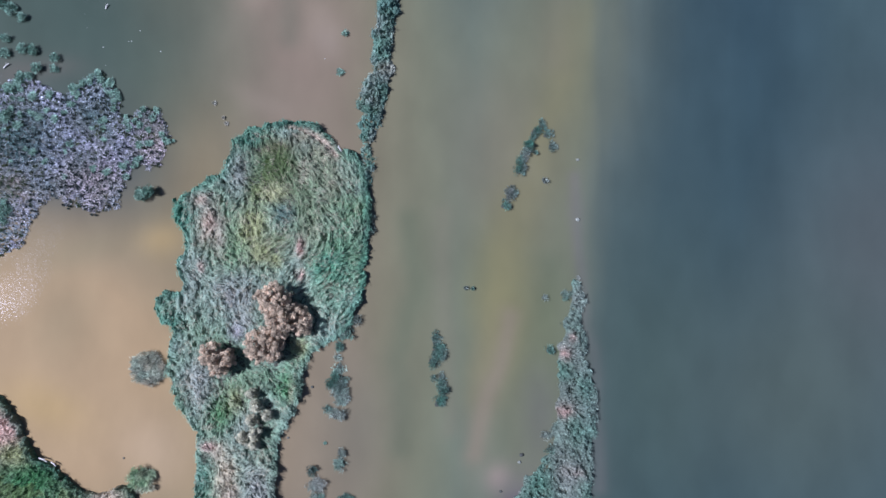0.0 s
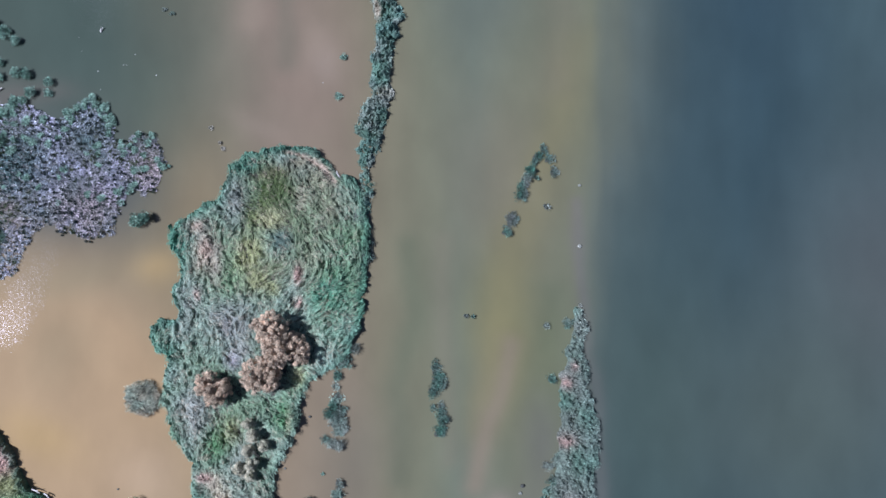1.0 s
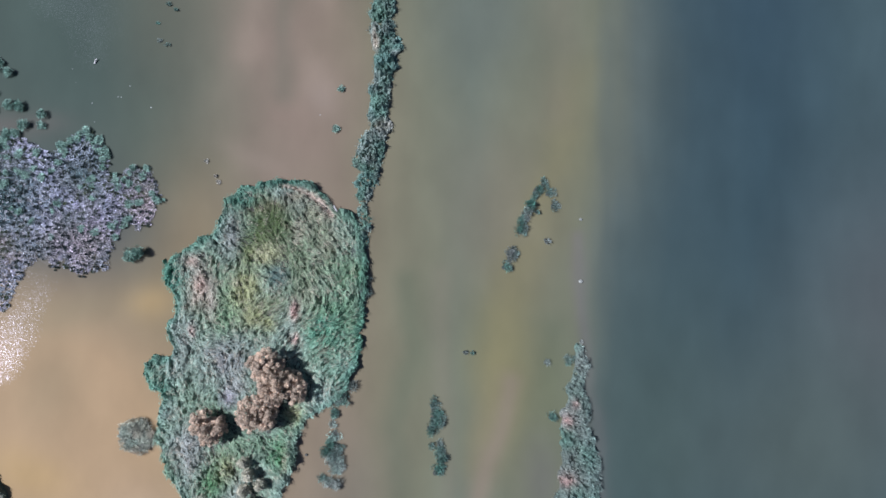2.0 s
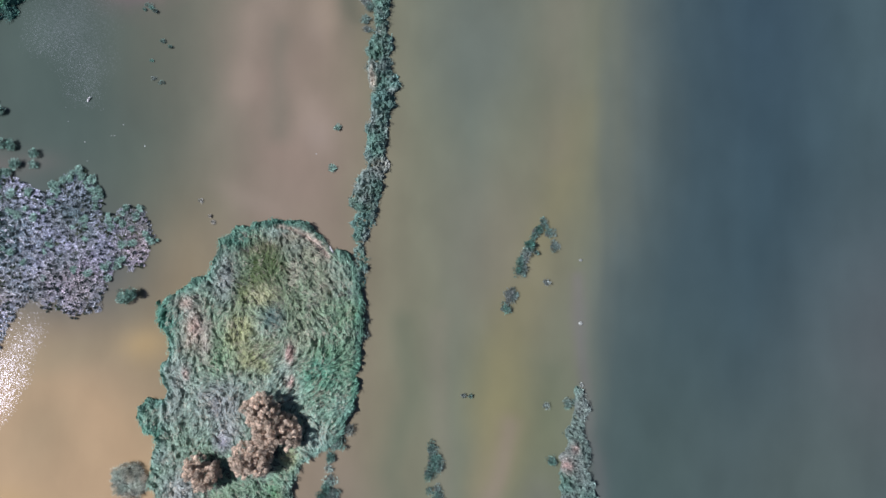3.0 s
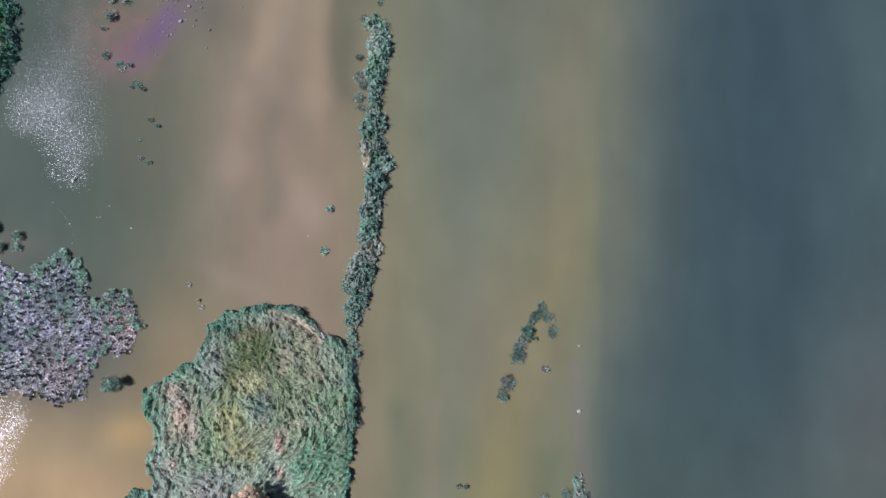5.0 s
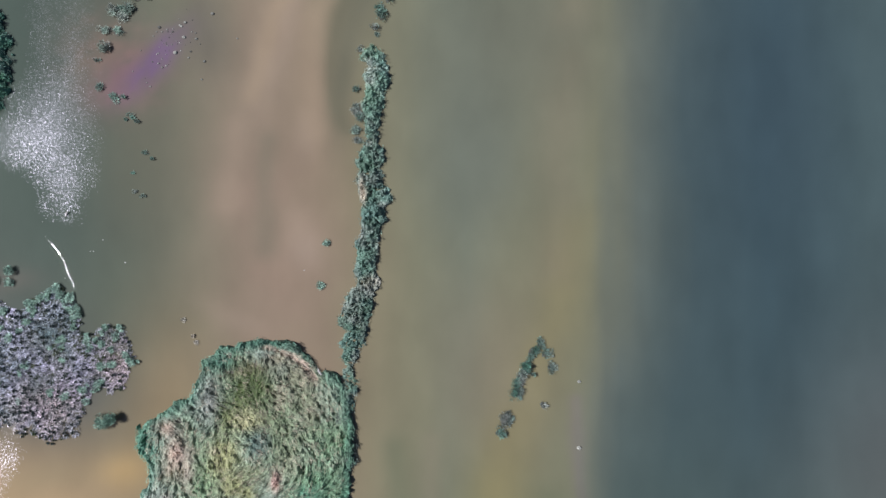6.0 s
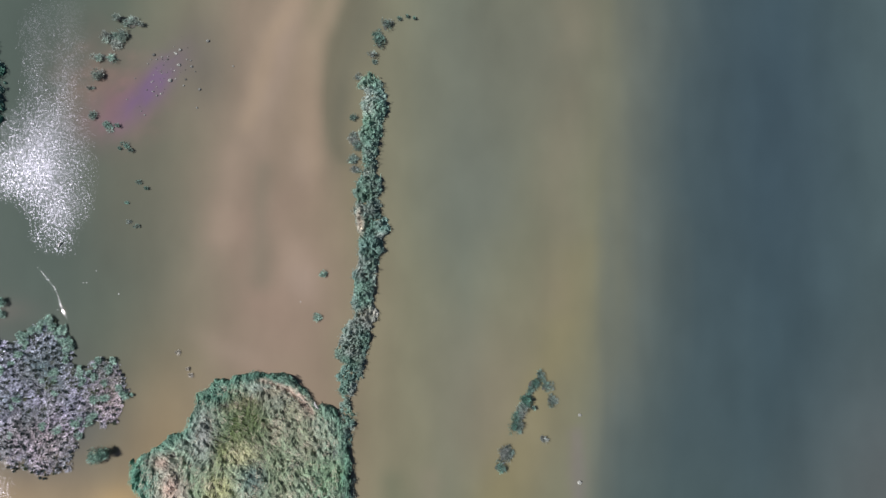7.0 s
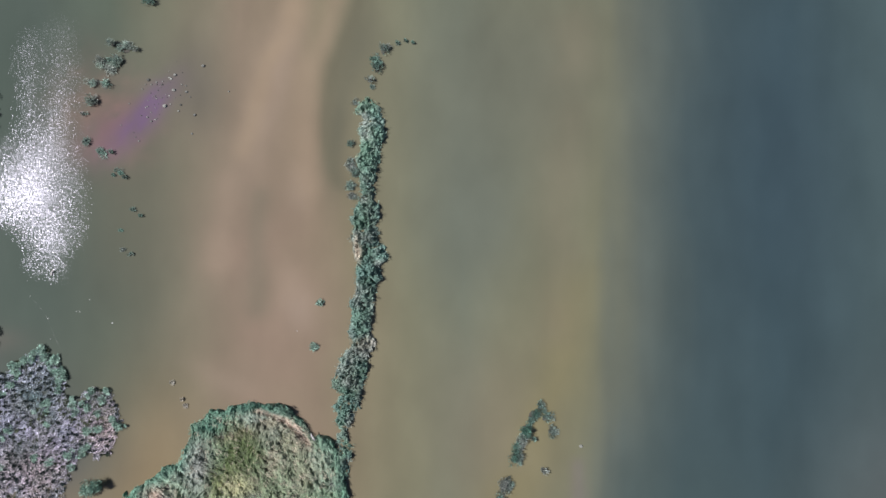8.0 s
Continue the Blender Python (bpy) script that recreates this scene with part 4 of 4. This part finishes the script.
NORTH_TUFTS = [
    (-38.09, 65.79, 0.5, 0.4, 0, 0.8), (-36.53, 65.23, 1.2, 0.7, -10, 0.9), (-35.26, 65.09, 0.5, 0.35, 30, 0.7), (-37.68, 63.64, 0.7, 1.1, -10, 0.9), (-39.29, 63.48, 0.8, 0.6, 0, 0.8), (-38.00, 62.42, 0.6, 0.5, 0, 0.7),
]
NORTH_TUFTS += [
    (-40.20, 60.90, 1.0, 0.5, 0, 0.9), (-38.93, 60.48, 0.6, 0.6, 0, 0.9), (-40.55, 58.47, 0.8, 0.7, 0, 0.9), (-41.34, 56.89, 0.35, 0.25, 0, 0.5), (-40.89, 53.49, 0.5, 0.4, 20, 0.5), (-38.90, 52.02, 0.6, 0.6, 0, 0.5),
    (-37.78, 52.10, 0.25, 0.4, 20, 0.4), (-36.81, 49.63, 0.6, 0.3, -20, 0.4), (-36.10, 49.00, 0.4, 0.25, 0, 0.4), (-37.57, 49.27, 0.25, 0.2, 0, 0.4), (-35.02, 45.00, 0.4, 0.3, 30, 0.4), (-34.03, 44.23, 0.25, 0.25, 0, 0.4),
    (-36.48, 42.40, 0.5, 0.2, 0, 0.3), (-36.14, 40.02, 0.4, 0.25, -30, 0.4), (-35.22, 39.47, 0.4, 0.22, -20, 0.4), (-33.66, 71.31, 0.8, 0.6, 0, 0.8),
]
for index, (cx, cy, rx, ry, turn, high) in enumerate(NORTH_TUFTS):
    reed_clump(cx, cy, rx, ry, turn, high, DARK_TEAL if index > 8 else TEAL_GREY, 300 + index, "small dark reed tuft in calm shallow water" if index > 8 else "grey teal reed clump by the violet shoal")

# round shrubs in the water
SHRUBS = [
    (-39.2, 11.15, 1.15, 1.2, 2.1), (-38.15, 11.6, 0.95, 0.8, 2.5), (-11.83, 33.59, 0.45, 0.4, 0.6), (-12.43, 28.21, 0.5, 0.45, 0.6), (-56.00, 35.54, 0.8, 0.7, 1.2), (-58.25, 32.70, 0.8, 0.6, 1.0), (-55.84, 31.30, 0.9, 0.7, 1.0), (-54.38, 31.15, 0.7, 0.9, 1.3),
    (-58.36, 30.58, 1.0, 0.7, 1.0), (-51.43, 29.99, 0.7, 0.7, 1.1), (-51.63, 28.50, 0.6, 0.5, 0.7), (-57.73, 36.87, 1.2, 1.1, 1.1), (-59.29, 37.65, 1.0, 1.2, 1.1), (-58.28, 8.80, 1.5, 2.2, 1.2),
]
SHRUBS += [(-53.9, 28.4, 0.9, 0.8, 1.2), (-56.0, 27.1, 0.8, 0.9, 1.2), (-54.9, 27.3, 0.7, 0.6, 1.0), (-49.1, 25.8, 0.5, 0.4, 0.7), (-48.4, 25.0, 0.4, 0.5, 0.7), (-57.3, 25.5, 1.0, 0.9, 1.2), (-58.0, 21.8, 1.1, 1.0, 1.3), (-35.21, 18.55, 0.3, 0.22, 0.4), (-14.31, -22.59, 0.25, 0.2, 0.3)]
reed_clump(-38.31, -12.47, 2.9, 2.7, 0, 1.3, plain(GREY * 0.75 + GREEN * 0.4, DRY * 0.9), 451, "round greyish reed islet beside the main island", "reed_islet", 0.1)
reed_clump(-38.85, -27.18, 2.2, 2.0, 0, 1.5, plain(GREEN * 1.6, DRY * 1.1 + GREY * 0.4), 452, "round green and straw shrub on the pond bank", "bank_shrub", 0.12)


for index, (cx, cy, r) in enumerate([(-28.06, 21.00, 0.34), (-28.45, 21.78, 0.18), (-29.71, 23.73, 0.22)]):
    reed_clump(cx, cy, r, 0.8 * r, -30, 0.3, plain(DRY * 0.75, GREY * 0.8), 460 + index, "small straw coloured reed tuft in tan water", "reed_tuft")


# ---- trees ----
def leafy(rng, centres, radii, per, leaf, colours, ruffle=0.3):
    """Small folded leaf sprays over lumps of foliage: vertices, faces, tints."""
    c = np.repeat(centres, per, 0)
    r = np.repeat(radii, per)
    m = len(c)
    w = rng.normal(0, 1, (m, 3))
    w[:, 2] = np.abs(w[:, 2]) * 0.9 - 0.25
    w /= np.linalg.norm(w, axis=1)[:, None]
    p = c + w * (r * rng.uniform(0.55, 1.15, m))[:, None]
    w = w + rng.normal(0, ruffle, (m, 3))
    w /= np.linalg.norm(w, axis=1)[:, None]
    a = np.cross(w, rng.normal(0, 1, (m, 3)))
    a /= np.linalg.norm(a, axis=1)[:, None] + 1e-9
    b = np.cross(w, a)
    s = (leaf * rng.uniform(0.6, 1.3, m))[:, None]
    v = np.stack([p - a * s, p + b * s * 0.55 + w * s * 0.35, p + a * s, p - b * s * 0.55 + w * s * 0.35], 1).reshape(-1, 3)
    i = np.arange(m)[:, None] * 4
    tint = np.repeat(colours, per, 0) * rng.lognormal(0, 0.2, m)[:, None]
    return v, (i + np.array([0, 1, 2])).tolist() + (i + np.array([0, 2, 3])).tolist(), np.repeat(tint, 4, 0)


def limb(bm, a, b, ra, rb, sides=6):
    a, b = Vector(a), Vector(b)
    q = (b - a).to_track_quat("Z", "Y").to_matrix()
    rings = []
    for p, r in ((a, ra), ((a + b) / 2 + q @ Vector((0.08, 0.05, 0)), (ra + rb) / 2), (b, rb)):
        rings.append([bm.verts.new(p + q @ Vector((r * math.cos(t), r * math.sin(t), 0))) for t in (2 * math.pi * s / sides for s in range(sides))])
    for lo, hi in zip(rings, rings[1:]):
        for s in range(sides):
            bm.faces.new((lo[s], lo[(s + 1) % sides], hi[(s + 1) % sides], hi[s]))
    bm.faces.new(rings[-1])


def tree(cx, cy, rx, ry, height, seed, light, dark, label, lumps=60, size=0.58, name="tree", leaf=0.12, kind="tree", group="trees on the island", per=230, ruffle=0.3, rugged=0.3):
    rng = np.random.default_rng(seed)
    # lumps of foliage spread over a flat-topped dome with steep flanks, kept apart from one another
    spots = []
    for _ in range(lumps * 40):
        r, ang = math.sqrt(rng.random()), rng.uniform(0, 2 * math.pi)
        k = 0.84 + 0.3 * math.sin(3 * ang + seed) * math.cos(2 * ang + 1.3 * seed)
        top = height - size * 0.8 - 0.4 * height * r ** 3 + rng.normal(0, rugged)
        low = rng.random() < 0.35 and r > 0.55
        p = np.array((r * rx * k * math.cos(ang), r * ry * k * math.sin(ang), rng.uniform(0.35, 0.6) * height if low else top))
        if all(np.linalg.norm((p - o) * (1, 1, 0.8)) > size * 1.2 for o in spots):
            spots.append(p)
        if len(spots) >= lumps:
            break
    centres = np.array(spots)
    lumps = len(spots)
    radii = size * rng.uniform(0.7, 1.15, lumps)
    mix = rng.random(lumps)[:, None]
    thing = new(name)
    thing.location = (cx, cy, 0.1)
    bm = bmesh.new()
    fork = (0.1, -0.05, 0.34 * height)
    limb(bm, (0, 0, -0.4), fork, 0.055 * height, 0.04 * height, 9)
    for j in range(0, lumps, max(1, lumps // 14)):
        limb(bm, fork, centres[j], 0.022 * height, 0.008 * height)
    part("trunk", bm, BARK, thing)
    v, f, t = leafy(rng, centres, radii, per, leaf, light * mix + dark * (1 - mix), ruffle)
    mesh("crown", v, f, FOLIAGE, thing, t)
    tagged(thing, label, kind, group)
    return thing


BROWN, UMBER = np.array((0.72, 0.56, 0.425)), np.array((0.36, 0.285, 0.215))
TREES = [
    (-20.95, -3.2, 2.6, 2.5, 4.9), (-20.05, -6.3, 2.5, 2.4, 4.6), (-17.9, -4.9, 1.2, 1.2, 3.0), (-16.75, -6.4, 0.9, 1.8, 2.8), (-22.75, -9.5, 2.0, 2.3, 4.2), (-20.75, -9.7, 1.3, 1.9, 3.4), (-28.85, -10.3, 1.6, 1.6, 4.0), (-27.96, -12.3, 1.2, 1.0, 3.6), (-26.75, -10.9, 0.9, 1.3, 3.0),
]
for index, (cx, cy, rx, ry, high) in enumerate(TREES):
    tree(cx, cy, rx, ry, high, 500 + index, BROWN, UMBER, "brown leaved spreading tree among the island reeds", lumps=int(16 + 19 * rx * ry), size=0.33, per=105, leaf=0.10, ruffle=0.4, rugged=0.85)
BARE = [(-23.9, -15.6, 0.8, 0.6, 2.4), (-23.4, -17.2, 0.7, 0.9, 2.7), (-23.9, -19.1, 0.8, 0.8, 2.6), (-23.5, -21.0, 0.9, 0.8, 2.6), (-25.2, -21.6, 0.8, 0.7, 2.2), (-21.9, -18.65, 0.7, 0.6, 1.9), (-23.5, -22.5, 0.6, 0.6, 2.1)]
for index, (cx, cy, rx, ry, high) in enumerate(BARE):
    tree(cx, cy, rx, ry, high, 600 + index, np.array((0.64, 0.59, 0.47)), np.array((0.33, 0.32, 0.24)), "grey dark shrub among tall island reeds", lumps=32, size=0.27, name="shrub", leaf=0.09, per=70, ruffle=0.7, kind="shrub", group="shrubs on the island")


def water_shrub(cx, cy, rx, ry, high, seed):
    """A low shrub: a few stems under a domed crown of upright fronds with gaps."""
    rng = np.random.default_rng(seed)
    thing = new("water_shrub")
    thing.location = (cx, cy, 0.02)
    bm = bmesh.new()
    for q in range(4):
        a = q * 1.6 + seed
        limb(bm, (0.1 * rx * math.cos(a), 0.1 * ry * math.sin(a), -0.3), (0.5 * rx * math.cos(a), 0.5 * ry * math.sin(a), 0.55 * high), 0.05, 0.02)
    part("stem", bm, BARK, thing)
    m = int(9 + 34 * rx * ry)
    r, a = np.sqrt(rng.random(m)), rng.uniform(0, 2 * np.pi, m)
    k = 0.8 + 0.3 * np.sin(3 * a + seed) * np.cos(2 * a + 1.3 * seed)
    z = high * (0.5 * np.sqrt(1 - 0.9 * r ** 2) + rng.normal(0, 0.22, m))
    mix = rng.random(m)[:, None]
    tint = (GREY * 0.55 + TEAL * 0.95) * mix + TEAL * 0.4 * (1 - mix)
    v, f, t = tufts(rng, r * k * rx * np.cos(a), r * k * ry * np.sin(a), np.maximum(z, 0.02), 20, np.full(m, min(0.30, 0.7 * min(rx, ry))), np.full(m, 0.45 * high) * rng.uniform(0.6, 1.2, m), a, np.full(m, 0.4), np.full(m, 0.045), tint, vary=0.45)
    mesh("crown", v, f, LEAF, thing, t)
    tagged(thing, "rounded teal shrub standing in shallow water", "shrub", "shrubs in the water")
    return thing


for index, (cx, cy, rx, ry, high) in enumerate(SHRUBS):
    water_shrub(cx, cy, 0.85 * rx, 0.85 * ry, 0.8 * high, 400 + index)
# small shrubs crowd the marsh's northern and eastern edge and thin out inwards
rng = np.random.default_rng(77)
bx, by, bd = scatter(rng, MARSH, 0.72, 0.0, 0.6, 0.6)
rim = (bx > -59.70) & (rng.random(len(bx)) < np.where(bd < 1.4, 0.28 + 0.5 * blob(bx, by, -44.81, 26.33, 4, 3) + 0.3 * blob(bx, by, -41.61, 18.53, 1.6, 6), np.where(by > 20, 0.12, 0.04))) & (by > 13.5)
models = [water_shrub(bx[rim][i], by[rim][i], 0.32 + 0.04 * i, 0.28 + 0.03 * i, 0.38 + 0.06 * i, 460 + i) for i in range(6)]
for i in range(6, int(rim.sum())):
    turned = Matrix.Translation((bx[rim][i], by[rim][i], 0.1)) @ Matrix.Rotation(rng.uniform(0, 6.28), 4, "Z") @ Matrix.Diagonal((*(rng.uniform(0.7, 1.25, 3)), 1))
    copy_thing(models[i % 6], turned)


# ---- small things on the shoals ----
def stone(cx, cy, size, seed):
    rng = random.Random(seed)
    bm = bmesh.new()
    bmesh.ops.create_icosphere(bm, subdivisions=2, radius=1)
    for v in bm.verts:
        w = 1 + 0.3 * noise.noise(v.co * 1.7 + Vector((seed, 0, 0)))
        v.co = Vector((v.co.x * size * w, v.co.y * size * w * rng.uniform(0.78, 0.82), v.co.z * size * 0.75 * w))
    ob = part("stone", bm, STONE, None)
    ob.location = (cx, cy, size * 0.25)
    tagged(ob, "small pale stone rising from the shallow shoal", "stone", "stones on the shoal")
    return ob


STONES = [(-33.55, 61.24, .22), (-30.27, 61.91, .22), (-30.36, 59.98, .24), (-28.81, 59.78, .2), (-26.78, 63.09, .24), (-31.44, 57.97, .28), (-29.48, 58.13, .15), (-27.70, 56.86, .2), (-28.00, 54.51, .15), (-30.75, 61.40, .16), (-29.74, 57.34, .14), (-28.90, 60.56, .12),
          (-33.07, 56.03, .14), (-32.59, 56.25, .12), (-23.55, 59.89, .12), (20.33, 16.12, .22), (20.28, 7.82, .3), (12.42, -24.29, .32), (12.11, -25.28, .25),
          (9.55, -29.22, .22), (12.17, -29.31, .22), (-16.05, -15.04, .22), (-41.39, -24.53, .16), (-19.29, -21.88, .18)]
STONES += [(-33.89, 60.66, .1), (-34.29, 60.09, .1), (-33.19, 60.67, .12), (-32.56, 60.96, .12), (-31.85, 60.68, .14), (-35.85, 58.22, .1), (-30.96, 61.55, .12), (-29.40, 60.70, .1), (-28.31, 59.14, .1), (-34.54, 53.54, .12), (-34.98, 54.03, .1),
           (-34.35, 56.74, .1), (-33.50, 56.53, .1), (-30.91, 59.26, .1)]
# pebbles strewn along the violet bar
rng = np.random.default_rng(91)
for _ in range(34):
    u, v = rng.normal(0, 2.6), rng.normal(0, 1.0)
    STONES.append((-32.30 + 0.64 * u - 0.77 * v, 58.51 + 0.77 * u + 0.64 * v, rng.uniform(0.05, 0.1)))
for index, (cx, cy, size) in enumerate(STONES):
    stone(cx, cy, size, 700 + index)


def driftwood(cx, cy, length, turn, height):
    thing = new("driftwood")
    thing.location = (cx, cy, height)
    thing.rotation_euler[2] = radians(turn)
    bm = bmesh.new()
    limb(bm, (-length / 2, 0, 0), (length / 2, 0.1, 0.25), 0.11, 0.05, 8)
    part("log", bm, BLEACHED, thing)
    bm = bmesh.new()
    limb(bm, (0, 0, 0.1), (length * 0.25, length * 0.3, 0.35), 0.06, 0.02)
    part("branch", bm, BLEACHED, thing)
    tagged(thing, "bleached pale driftwood lying on the reed edge", "driftwood")


driftwood(-12.30, 17.45, 0.9, 110, 0.9)
driftwood(-58.09, 28.78, 1.0, 30, 0.06)
driftwood(-44.54, 37.12, 0.7, 50, 0.06)
driftwood(-51.9, -24.6, 1.3, -25, 0.55)
driftwood(-50.5, -25.2, 0.9, -40, 0.5)


def foam_fleck(cx, cy, size, seed):
    """A thin scrap of dried foam, domed in the middle."""
    bm = bmesh.new()
    ring = [bm.verts.new((size * (1 + 0.3 * math.sin(3 * a + seed)) * math.cos(a), size * 0.7 * (1 + 0.3 * math.cos(2 * a + seed)) * math.sin(a), 0.0)) for a in (math.tau * i / 12 for i in range(12))]
    crown = bm.verts.new((0, 0, 0.05))
    for i in range(12):
        bm.faces.new((ring[i], ring[(i + 1) % 12], crown))
    bm.faces.new(ring[::-1])
    ob = part("foam_fleck", bm, FOAM, None)
    ob.location = (cx, cy, 0.004)
    tagged(ob, "small white fleck of foam floating on calm water", "foam", "foam flecks on the lagoon")


for index, (cx, cy, size) in enumerate([(-40.07, 33.85, 0.08), (-41.62, 32.38, 0.07), (-41.21, 32.38, 0.07), (-37.21, 31.00, 0.09), (-45.06, 31.53, 0.08), (-47.70, 36.13, 0.05), (-47.29, 34.24, 0.06), (-44.70, 29.00, 0.06), (-14.62, 30.09, 0.07), (20.33, 16.12, 0.06)]):
    foam_fleck(cx, cy, size, index)
